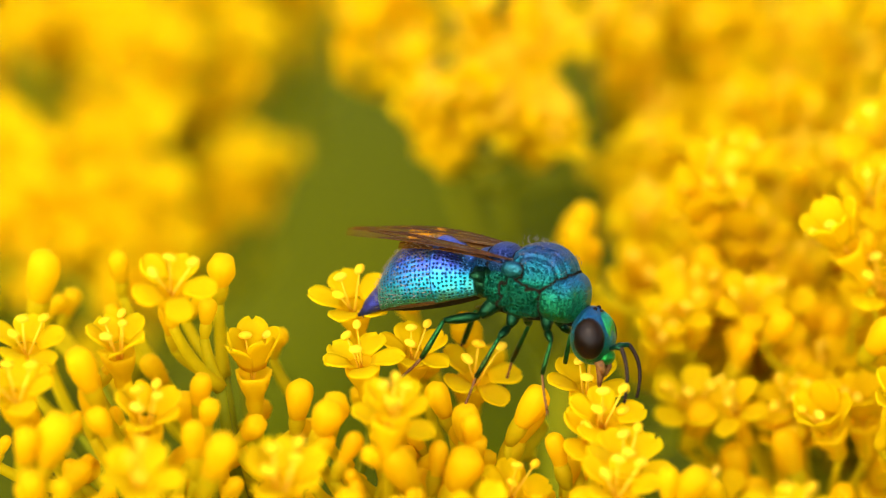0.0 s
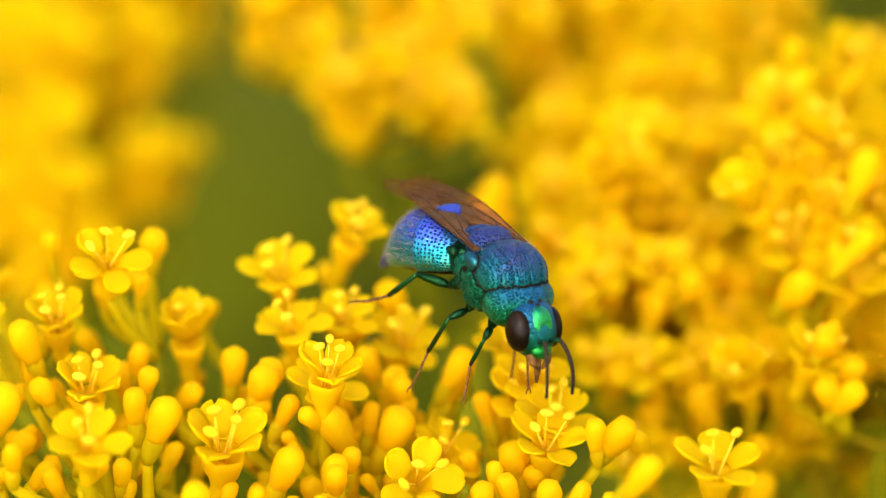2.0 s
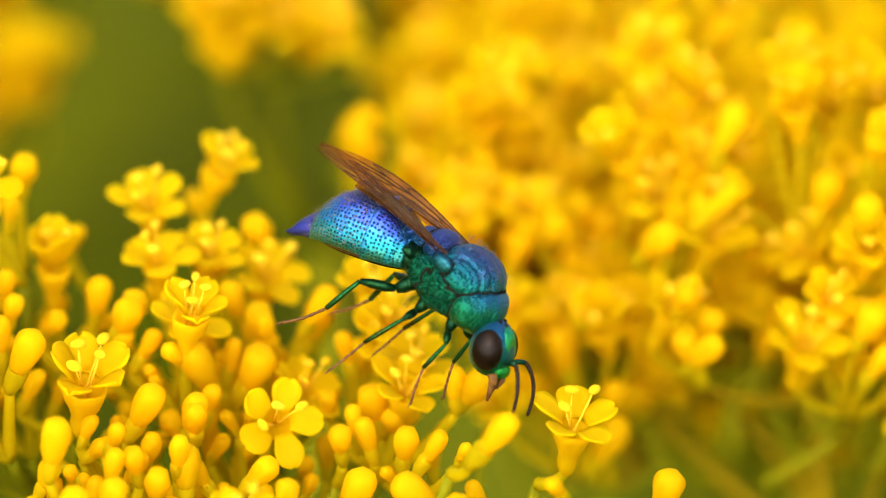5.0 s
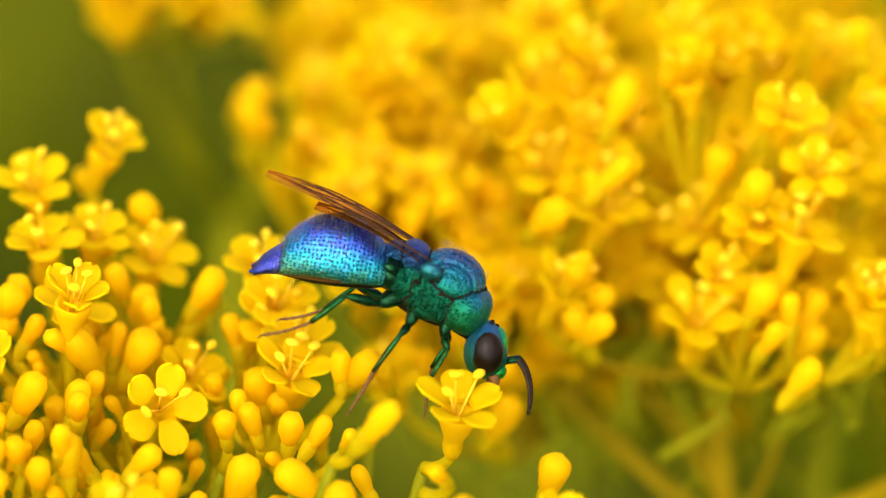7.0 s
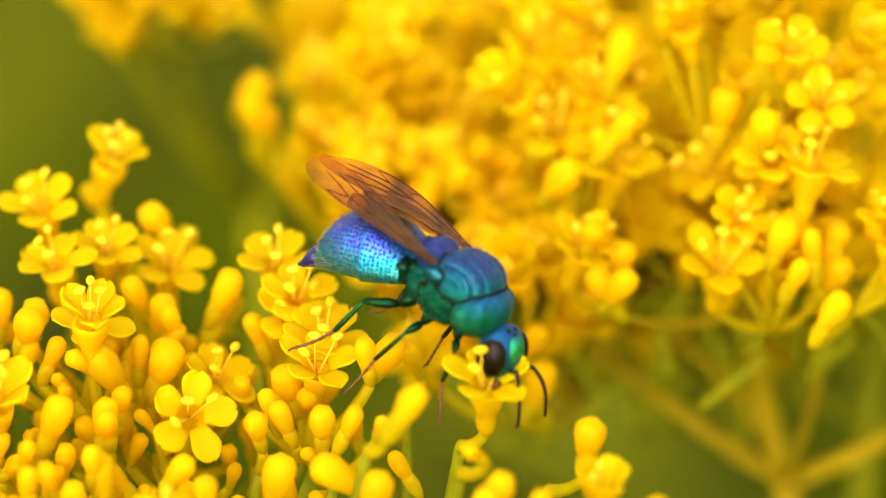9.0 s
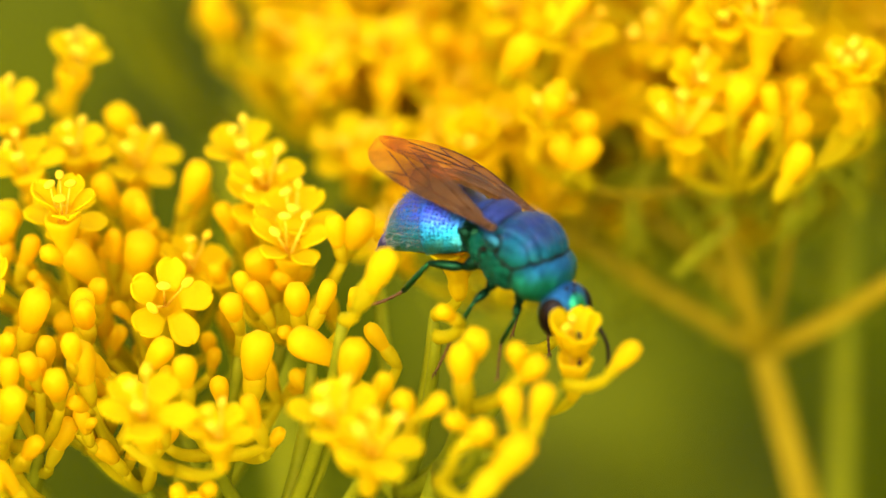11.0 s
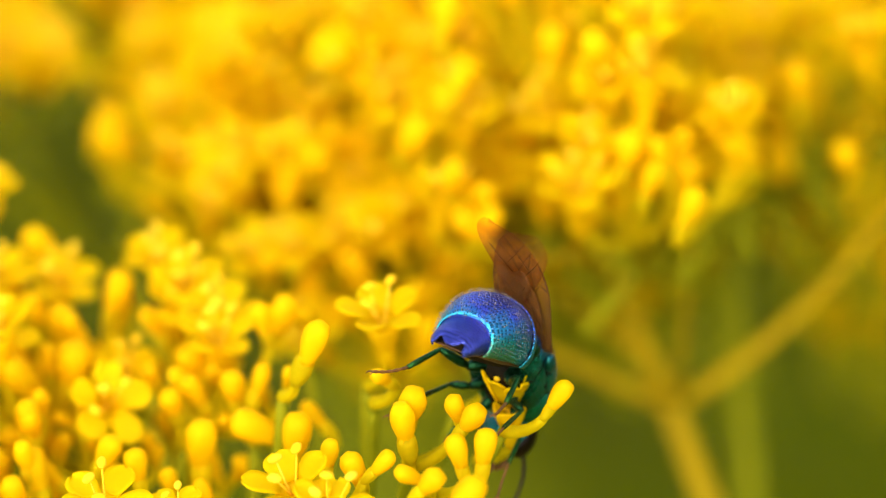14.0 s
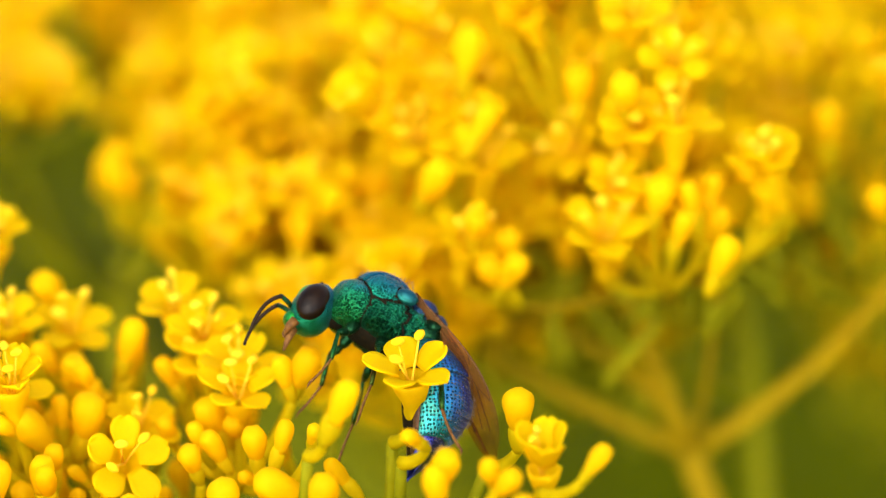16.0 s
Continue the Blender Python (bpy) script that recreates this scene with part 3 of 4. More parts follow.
def far_blossoms(seed, clumps, label):
    """Far blossoms and buds, too many to count, as one mesh: x, y, z, rx, ry, rz (mm), flowers, buds."""
    r = random.Random(seed)
    verts, faces, kinds = [], [], []

    def add(me, m, kind):
        o = len(verts)
        verts.extend(tuple((m @ v.co) / MM) for v in me.vertices)
        faces.extend(tuple(i + o for i in p.vertices) for p in me.polygons)
        kinds.extend([kind] * len(me.polygons))
    for x, y, z, rx, ry, rz, nf, nb in clumps:
        for k in range(nf + nb):
            a, q = r.uniform(0, 2 * math.pi), math.sqrt(r.random())
            m = lean_pose(x + rx * q * math.cos(a), y + ry * q * math.sin(a), z + rz * ((1 - q * q) * 0.5 + r.uniform(-0.5, 0.5)), r.uniform(-8, 36), r.uniform(-25, 25), r.uniform(0, 360), r.uniform(0.9, 1.2))
            if k < nf:
                for i in range(5):
                    add(PETALS[(i + k) % 6], m @ pose(0, 0, 0, 0, 0, 72 * i) @ pose(0, 0, 0, 0, -18, 0), 0)
                add(TUBE_ME, m, 1)
            else:
                add(BUDS[r.randrange(len(BUDS))], m, 2)
            foot = m @ Vector((0, 0, -2.2 * MM)) / MM
            v, f = tube([foot, foot + Vector((r.uniform(-2, 2), r.uniform(-1, 1), -2)), foot + Vector((r.uniform(-2, 2), r.uniform(-2, 2), -4))], [0.2, 0.25, 0.3], 5)
            o = len(verts)
            verts.extend(tuple(p) for p in v)
            faces.extend(tuple(i + o for i in p) for p in f)
            kinds.extend([3] * len(f))
    me = mesh_of("far_blossoms", verts, faces, PETAL)
    for mat in (TUBE, BUD, STALK):
        me.materials.append(mat)
    me.polygons.foreach_set("material_index", kinds)
    tagged(new("far_blossoms", me), label, "flowers", kind="stuff")


corymb("flower_stalk", 12, [
    (27.1, 49.3, 1.0, 1.5, 2.5, 1.6, 4, 1),
    (31.1, 48.4, -0.5, 1.6, 2.0, 1.6, 6, 1),
    (27.0, 48.3, -0.8, 1.3, 2.0, 1.4, 4, 0),
    (30.3, 53.9, 1.2, 2.4, 3.5, 3.0, 9, 2),
    (24.0, 60.4, -1.0, 3.0, 4.0, 3.0, 8, 5),
    (35.6, 58.3, -0.6, 1.6, 4.0, 3.0, 4, 4),
    (41.1, 50.8, -0.4, 0.9, 2.0, 2.0, 2, 0),
    (39.7, 61.7, -1.5, 3.3, 9.0, 5.0, 8, 6),
    (45.9, 59.7, -0.8, 3.3, 9.0, 6.0, 8, 7),
], (78.3, 67.2, -625), "blurred branched stalk of a yellow flower head", fork=(34.3, 67.2, -23.9))
corymb("flower_stalk", 13, [
    (37.3, 44.4, -1.4, 1.2, 4.0, 3.0, 5, 0),
    (40.2, 42.9, -2.1, 1.3, 5.0, 4.0, 3, 3),
    (45.0, 50.4, -1.0, 2.9, 7.0, 6.0, 8, 7),
    (38.0, 36.5, -1.0, 2.8, 8.0, 5.0, 8, 8),
    (43.9, 36.5, -1.1, 3.1, 8.0, 6.0, 9, 8),
    (41.9, 29.1, -1.9, 3.5, 8.0, 5.0, 10, 8),
    (44.6, 24.4, -2.0, 2.7, 6.0, 4.0, 8, 6),
    (33.4, 39.4, -0.9, 0.4, 2.0, 1.0, 0, 2),
    (47.8, 35.9, 5.1, 3.1, 8.0, 5.0, 8, 8),
    (52.2, 28.9, 5.8, 3.6, 8.0, 6.0, 10, 8),
    (47.0, 23.9, 4.8, 2.8, 7.0, 5.0, 8, 6),
    (53.35, 17.4, 3.5, 0.05, 0.1, 0.1, 1, 0),
    (48.5, 17.0, 3.4, 1.1, 3.0, 3.0, 0, 5),
    (56.1, 21.7, 6.2, 3.0, 7.0, 6.0, 9, 7),
    (59.9, 31.5, 7.0, 3.1, 8.0, 6.0, 8, 8),
    (60.8, 18.9, 3.9, 0.9, 2.5, 1.6, 3, 2),
    (33.6, 33.8, 0.9, 0.6, 3.0, 3.0, 0, 3),
    (57.1, 17.1, 2.7, 2.0, 4.0, 3.0, 1, 7),
    (39.8, 33.2, 3.6, 1.2, 4.0, 4.0, 4, 2),
], (175.0, 30.0, -625), "blurred ochre branched stalk of a yellow flower head", mats=(PEDICEL, STALK_RIPE), fork=(57.9, 30.0, -16.8), stem_r=(0.62, 1.0), arms=[
    (55.4, 30.0, -5.5, 0.42, 0.60, 0, 0, 0),
    (45.5, 30.0, -5.6, 0.30, 0.45, 0, 0, -0.6),
    (71.5, 28.0, -5.0, 0.34, 0.48, 0.6, 0, -2.6),
    (48.6, 33.0, -7.0, 0.20, 0.34, 3.5, 0, 0.5),
    (59.0, 21.0, -0.8, 0.16, 0.30, 0, 0, -2.0),
])
corymb("flower_stalk", 14, [
    (64.4, 37.4, -4.0, 3.6, 7.0, 5.0, 9, 6),
    (63.0, 33.1, -3.6, 0.8, 2.0, 2.0, 3, 0),
    (68.8, 26.2, 1.3, 3.9, 9.0, 6.0, 8, 8),
    (71.2, 28.6, -2.3, 2.1, 8.0, 5.0, 4, 4),
], (35.6, 42.0, -625), "blurred olive branched stalk of a yellow flower head", fork=(64.0, 42.0, -9.0), stem_r=(0.62, 0.7))
far_blossoms(21, [
    (5.4, 82.6, -17.4, 5.1, 20.0, 8.0, 26, 14),
    (10.9, 77.6, -18.0, 5.3, 18.0, 8.0, 32, 16),
    (16.4, 83.1, -16.5, 3.3, 16.0, 7.0, 22, 8),
    (9.3, 68.2, -18.2, 5.2, 10.0, 6.0, 20, 12),
    (-2.5, 84.7, -23.7, 5.5, 26.0, 10.0, 36, 14),
    (12.3, 102.3, -23.2, 8.2, 18.0, 7.0, 26, 8),
    (38.4, 99.8, -16.8, 7.2, 10.0, 5.0, 26, 10),
    (47.3, 93.7, -17.9, 6.2, 20.0, 8.0, 24, 10),
    (43.8, 71.7, -16.0, 5.8, 16.0, 8.0, 22, 10),
    (43.4, 60.0, -16.4, 4.6, 10.0, 8.0, 22, 10),
    (47.8, 53.1, -16.3, 4.4, 10.0, 8.0, 18, 8),
    (33.7, 131.8, -27.4, 13.4, 14.0, 6.0, 36, 10),
], "far yellow blossoms blurred into soft clouds")
far_blossoms(22, [
    (51.0, 72.9, -14.8, 7.2, 16.0, 8.0, 26, 10),
    (60.3, 58.9, -23.5, 4.5, 5.0, 4.0, 20, 6),
    (62.6, 49.7, -17.5, 2.6, 4.0, 3.0, 16, 4),
    (60.5, 62.8, -11.0, 6.4, 16.0, 8.0, 26, 10),
    (54.0, 49.8, -9.6, 5.6, 12.0, 6.0, 24, 10),
    (47.0, 50.4, -9.6, 3.9, 12.0, 6.0, 16, 8),
    (53.4, 52.2, -8.4, 7.5, 14.0, 6.0, 26, 10),
    (64.5, 49.8, -10.7, 7.5, 14.0, 6.0, 26, 10),
    (70.4, 55.8, -19.3, 3.0, 12.0, 8.0, 18, 8),
    (45.6, 36.5, -4.4, 5.5, 10.0, 5.0, 20, 10),
    (58.0, 45.9, -16.4, 2.6, 5.0, 3.0, 20, 6),
    (74.0, 62.0, -30.5, 2.6, 4.0, 4.0, 34, 6),
    (78.9, 67.9, -33.4, 2.4, 3.0, 4.0, 70, 6),
    (61.2, 71.8, -31.5, 2.4, 3.0, 3.0, 40, 6),
    (55.4, 42.5, -13.9, 2.9, 5.0, 3.0, 20, 6),
    (70.4, 50.6, -18.2, 2.4, 5.0, 4.0, 18, 5),
    (72.5, 68.5, -25.3, 3.4, 12.0, 7.0, 16, 6),
    (77.6, 76.8, -40.8, 2.6, 4.0, 4.0, 26, 6),
    (77.5, 60.0, -19.0, 3.6, 12.0, 7.0, 18, 8),
    (59.3, 55.1, -10.5, 7.2, 14.0, 6.0, 20, 10),
    (38.6, 58.4, -7.1, 3.0, 7.0, 4.0, 12, 6),
    (43.0, 40.0, -6.5, 5.0, 7.0, 3.0, 24, 8),
    (50.0, 31.0, -1.5, 4.5, 6.0, 3.0, 22, 8),
    (57.0, 27.0, 0.5, 4.0, 6.0, 3.0, 20, 8),
    (48.0, 43.0, -7.0, 5.0, 6.0, 3.0, 22, 8),
    (56.0, 40.0, -6.0, 5.0, 6.0, 3.0, 22, 8),
    (64.0, 36.0, -5.0, 4.0, 6.0, 3.0, 16, 8),
], "far yellow blossoms behind the nearer heads")
far_blossoms(23, [
    (53.7, 65.5, -23.2, 6.0, 8.0, 5.0, 26, 4),
    (48.2, 67.9, -21.8, 6.2, 16.0, 8.0, 18, 4),
    (51.1, 83.2, -34.0, 6.3, 20.0, 8.0, 24, 4),
    (63.2, 88.5, -38.4, 5.2, 8.0, 6.0, 20, 4),
    (52.8, 36.8, -10.0, 3.6, 5.0, 3.0, 24, 8),
    (50.4, 47.8, -14.0, 3.9, 6.0, 3.0, 22, 6),
    (47.3, 33.7, -4.9, 3.0, 8.0, 4.0, 14, 8),
], "hazy far yellow blossoms low in the meadow")

# ---- green leaves and grass far below the blossoms ----
def meadow_leaves():
    r = random.Random(5)
    out = []
    for _ in range(700):
        x, y, z = r.uniform(-250, 350), r.uniform(20, 900), r.uniform(-560, -130)
        length, wide = r.uniform(50, 130), r.uniform(12, 32)
        a, up = r.uniform(0, 2 * math.pi), r.uniform(-0.2, 1.0)
        d = Vector((math.cos(a), math.sin(a), up)).normalized()
        w = Vector((-math.sin(a), math.cos(a), r.uniform(-0.4, 0.4)))
        rows = []
        for i in range(6):
            t = i / 5
            c = Vector((x, y, z)) + d * (length * t) - Vector((0, 0, 0.35 * length * t * t))
            h = wide * math.sin(math.pi * (0.08 + 0.9 * t))
            rows.append([c - w * h * 0.5 + Vector((0, 0, 1.5)), c, c + w * h * 0.5 + Vector((0, 0, 1.5))])
        out.append(sheet(rows, 0.5))
    ob = new("meadow_leaves", mesh_of("meadow_leaves", *merge(*out), LEAF))
    tagged(ob, "blurred green leaves and grass below the blossoms", "foliage", kind="stuff")


meadow_leaves()

# ---- the wasp (x forward, y to its left, z up; mm, origin in the thorax) ----
wasp = tagged(new("cuckoo_wasp"), "metallic blue-green cuckoo wasp with smoky brown wings", "wasp")


def scutum_shape(x, y, z):
    """Domed, with lengthwise grooves that part it into lobes."""
    g = 0.08 * math.exp(-((abs(y) - 0.40) / 0.04) ** 2) + 0.025 * math.exp(-(y / 0.04) ** 2) + 0.07 * math.exp(-((abs(y) - 0.72) / 0.045) ** 2)
    k = 1 - (g if z > 0 else 0)
    s = lambda v, e: math.copysign(abs(v) ** e, v)
    return s(x, 0.92) * k, s(y, 0.9) * k, s(z, 0.9) * k * (1.0 if z > 0 else 0.55)


def squarish(e):
    def fn(x, y, z):
        s = lambda v: math.copysign(abs(v) ** e, v)
        return s(x), s(y), s(z)
    return fn


part("mesoscutum", mesh_of("mesoscutum", *ball((0.66, 0, 0.33), (1.50, 1.58, 1.40), 96, 48, scutum_shape), SCUTUM), wasp)
part("suture", mesh_of("suture", *ball((0.55, 0, -0.05), (1.52, 1.50, 1.10), 40, 24, squarish(0.85)), DARK), wasp, "black seams between the thorax plates")
part("scutellum", mesh_of("scutellum", *ball((-1.15, 0, 0.66), (0.68, 1.08, 0.76), 40, 22, squarish(0.85)), SCUTELLUM), wasp)
part("metanotum", mesh_of("metanotum", *ball((-1.85, 0, 0.35), (0.60, 0.95, 0.72), 24, 14, squarish(0.85)), SCUTELLUM), wasp)
part("propodeum", mesh_of("propodeum", *merge(ball((-1.75, 0, -0.25), (0.75, 1.35, 0.8), 24, 14, squarish(0.8)),
     tube([(-1.7, -1.1, 0.0), (-1.95, -1.32, 0.03), (-2.1, -1.45, 0.05)], [0.36, 0.24, 0.06]),
     tube([(-1.7, 1.1, 0.0), (-1.95, 1.32, 0.03), (-2.1, 1.45, 0.05)], [0.36, 0.24, 0.06])), LEG), wasp)


def collar(x, y, z):
    """A squared saddle, hollow in front, that wraps the fore end of the thorax."""
    s = lambda v, e: math.copysign(abs(v) ** e, v)
    dent = 0.10 * math.exp(-((abs(y) - 0.45) / 0.16) ** 2) if x > 0 else 0.0
    return s(x, 0.8) - 0.34 * y * y + 0.16 - dent + 0.22 * z * (x < 0), s(y, 0.82), s(z, 0.82)


def ridged(x, y, z):
    """A squared plate crossed by slanting furrows between swollen ridges."""
    s = lambda v: math.copysign(abs(v) ** 0.8, v)
    u = z - 0.55 * x
    f = 0.16 * math.exp(-((u - 0.30) / 0.10) ** 2) + 0.13 * math.exp(-((u + 0.35) / 0.09) ** 2) + 0.11 * math.exp(-((x + 0.45 + 0.2 * z) / 0.08) ** 2)
    k = 1 - f + 0.03 * math.sin(9 * x + 5 * z)
    return s(x) * k, s(y) * k, s(z) * k


part("pronotum", mesh_of("pronotum", *ball((1.70, 0, -0.34), (0.92, 1.60, 1.08), 56, 36, collar), PRONOTUM), wasp)
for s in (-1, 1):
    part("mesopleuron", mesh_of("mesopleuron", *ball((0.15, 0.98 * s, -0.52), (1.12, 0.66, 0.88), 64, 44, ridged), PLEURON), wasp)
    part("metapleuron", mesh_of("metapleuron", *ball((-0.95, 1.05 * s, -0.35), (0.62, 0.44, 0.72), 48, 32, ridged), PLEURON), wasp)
    part("tegula", mesh_of("tegula", *ball((-0.25, 1.46 * s, 0.62), (0.50, 0.24, 0.36), 20, 12), TEGULA), wasp)
part("sternum", mesh_of("sternum", *ball((0.1, 0, -0.85), (1.75, 0.95, 0.75), 28, 16, squarish(0.85)), DARK), wasp, "dark brown underside of the thorax")
part("neck", mesh_of("neck", *tube([(1.9, 0, -0.8), (2.4, 0, -1.0), (3.0, 0, -1.3)], [0.75, 0.6, 0.5], 14), DARK), wasp)
part("waist", mesh_of("waist", *tube([(-1.7, 0, -0.5), (-2.2, 0, -0.6), (-2.8, 0, -0.9)], [0.5, 0.45, 0.6], 14), DARK), wasp)

# gaster: its own space starts at the waist, x forward
G_LEN = 5.95
GS = (0.0, 0.06, 0.14, 0.25, 0.36, 0.50, 0.60, 0.69, 0.75, 0.79, 0.82, 0.88, 0.94, 1.0)
G_TOP = (0.50, 0.96, 1.38, 1.78, 2.02, 2.08, 1.90, 1.52, 1.16, 0.82, 0.60, 0.28, -0.08, -0.62)
G_LOW = (-0.50, -0.72, -0.86, -0.96, -1.02, -1.06, -1.06, -1.02, -0.98, -0.96, -0.96, -0.98, -1.00, -1.06)
G_WIDE = (0.80, 1.30, 1.58, 1.78, 1.86, 1.84, 1.74, 1.54, 1.38, 1.27, 1.22, 1.14, 1.02, 0.80)


def g_ring(s, t, grow=0.0):
    """A point of the gaster's skin: s along its length, t round it from one side over the back to the other."""
    top, low, wide = (float(np.interp(s, GS, q)) for q in (G_TOP, G_LOW, G_WIDE))
    mid = low + 0.42 * (top - low)
    c, q = math.cos(t), math.sin(t)
    z = mid + ((top - mid) * abs(q) ** 0.92 + grow * q if q > 0 else -(mid - low) * abs(q) + grow * q)
    return Vector((-G_LEN * s, (wide + grow) * math.copysign(abs(c) ** 0.92, c), z))


gaster = part("gaster", mesh_of("gaster", *loft([[g_ring(0.015 + 0.90 * i / 16, 2 * math.pi * j / 28, -0.16) for j in range(28)] for i in range(17)]), DARK), wasp, "pitted metallic abdomen with toothed tip")


def tergum(name, a, b, mat, lift, teeth=0.0, base=0.0):
    """One arched back plate of the gaster from a to b of its length."""
    rows, n, m = [], 40, 18
    for i in range(m + 1):
        q = i / m
        row = []
        for j in range(n + 1):
            t = math.pi * (-0.17 + 1.34 * j / n)
            s = a + (b - a) * q
            s += teeth * abs(math.sin(2.5 * t + 0.8)) ** 1.5 * max(0.0, q - 0.75) * 4
            row.append(g_ring(s, t, base + lift * q * q - 0.10 * max(0.0, q - 0.92) * 4))
        rows.append(row)
    v, f = sheet(rows, 0.08)
    return part(name, mesh_of(name, v, f, mat), gaster)


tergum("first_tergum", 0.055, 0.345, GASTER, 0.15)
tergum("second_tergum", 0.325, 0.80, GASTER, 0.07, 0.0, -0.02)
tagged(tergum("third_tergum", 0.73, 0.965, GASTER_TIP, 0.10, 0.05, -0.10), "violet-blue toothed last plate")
rows_ = []
for i in range(11):
    s_ = 0.06 + 0.86 * i / 10
    lo = g_ring(s_, -math.pi * 0.17, -0.05)
    rows_.append([(lo.x, lo.y * v, lo.z - 0.42 * math.sin(math.pi * i / 10) * (1 - v * v)) for v in (-1, -0.7, -0.35, 0, 0.35, 0.7, 1)])
part("sternite", mesh_of("sternite", *sheet(rows_, 0.08), STERNITE), gaster, "brown concave belly plate")


def hairs(count, seed, where):
    r = random.Random(seed)
    out = []
    for _ in range(count):
        p, d = where(r)
        out.append(tube([p, p + d * 0.5, p + d + Vector((r.uniform(-.03, .03), r.uniform(-.03, .03), r.uniform(-.03, .03)))], [0.010, 0.008, 0.003], 3))
    return merge(*out)


def gaster_hair(r):
    s, t = r.uniform(0.3, 0.84), math.pi * r.uniform(-0.1, 1.1)
    return g_ring(s, t, 0.05), Vector((-0.10, 0.12 * math.cos(t), 0.12 * math.sin(t)))


tagged(part("gaster_hair", mesh_of("gaster_hair", *hairs(900, 3, gaster_hair), HAIR), gaster, "short pale bristles"), kind="stuff")


def seam(a, b):
    """Beads of black membrane along the line where two plates meet."""
    tree_a, tree_b = (BVHTree.FromPolygons([v.co / MM for v in ob.data.vertices], [tuple(p.vertices) for p in ob.data.polygons]) for ob in (a, b))
    out, seen = [], set()
    for i, _ in tree_a.overlap(tree_b):
        if i in seen:
            continue
        seen.add(i)
        out.append(ball(a.data.polygons[i].center / MM, (0.075, 0.06, 0.06), 6, 4))
    return merge(*out) if out else ([], [])


plates = {p.name.split(".")[0] + str(k): p for k, p in enumerate(wasp.children)}
plate = lambda word: [p for n, p in plates.items() if n.startswith(word)]
pairs = [(plate("mesoscutum")[0], q) for q in plate("pronotum") + plate("mesopleuron") + plate("scutellum") + plate("tegula")]
pairs += [(plate("scutellum")[0], plate("metanotum")[0]), (plate("pronotum")[0], plate("mesopleuron")[0]), (plate("pronotum")[0], plate("mesopleuron")[1])]
pairs += list(zip(plate("mesopleuron"), plate("metapleuron")))
for a_, b_ in pairs:
    v, f = seam(a_, b_)
    if f:
        part("seam", mesh_of("seam", v, f, DARK), wasp, "black seam between plates")


def thorax_hair(r):
    x, t = r.uniform(-0.4, 2.0), math.pi * r.uniform(0.1, 0.9)
    h = 1.75 * math.sqrt(max(0.05, 1 - ((x + 0.1) / 2.9) ** 2))
    p = Vector((x, 1.6 * math.cos(t) * h / 1.75, 0.25 + (h - 0.25) * math.sin(t)))
    return p, Vector((r.uniform(-0.1, 0.1), 0.10 * math.cos(t), 0.20 * math.sin(t)))


tagged(part("thorax_hair", mesh_of("thorax_hair", *hairs(160, 5, thorax_hair), HAIR), wasp, "sparse pale bristles"), kind="stuff")

# head: its own space at its centre, face towards +x
def head_shape(x, y, z):
    return x * (1 - 0.15 * z), y * (1 - 0.16 * max(0, -z)), z


head = part("head", mesh_of("head", *ball((0, 0, 0), (0.92, 1.24, 1.24), 48, 30, head_shape), HEAD), wasp, "metallic green-blue head with large brown eyes")
for s in (-1, 1):
    part("eye", mesh_of("eye", *ball((0.10, 0.76 * s, -0.02), (0.68, 0.53, 0.90), 36, 24), EYE), head, "glossy dark brown compound eye")
part("face", mesh_of("face", *ball((0.46, 0, 0.08), (0.54, 0.62, 0.92), 36, 24, lambda x, y, z: (x * (1 - 0.30 * math.exp(-(y * y + (z + 0.1) ** 2) * 6)), y, z)), FACE), head, "shining green face")
for p in ((0.46, 0, 0.99), (0.26, 0.22, 1.13), (0.26, -0.22, 1.13)):
    part("ocellus", mesh_of("ocellus", *ball(p, (0.11, 0.11, 0.11), 12, 8), EYE), head)
part("clypeus", mesh_of("clypeus", *ball((0.54, 0, -0.90), (0.36, 0.52, 0.36), 20, 12), FACE), head)
for s in (-1, 1):
    part("mandible", mesh_of("mandible", *tube([(0.35, 0.42 * s, -1.02), (0.45, 0.36 * s, -1.4), (0.42, 0.10 * s, -1.72)], [0.24, 0.17, 0.05], 10), BROWN), head, "dark brown jaw")
part("tongue", mesh_of("tongue", *tube([(0.25, 0, -1.1), (0.22, 0, -1.7), (0.1, 0, -2.3)], [0.22, 0.16, 0.06], 10), BROWN), head, "slender brown tongue")


def make_antenna(side):
    """Scape and beaded flagellum, rooted at its own origin."""
    sc = part("antenna", mesh_of("antenna", *tube([(0, 0, 0), (0.35, 0.12 * side, 0.10), (0.72, 0.22 * side, 0.12)], [0.09, 0.12, 0.10], 8), LEG), head, "curved dark antenna")
    pts = curve_points((0.70, 0.22 * side, 0.12), (1.00, 0.50 * side, -2.15), (0.50, 0.22 * side, 0.30), 26)
    rad = [0.108 * (1.0 - 0.30 * i / 26) * (1.0 if i % 2 else 0.86) for i in range(27)]
    part("flagellum", mesh_of("flagellum", *tube(pts, rad, 8), ANTENNA), sc)
    return sc


antennae = [make_antenna(s) for s in (-1, 1)]


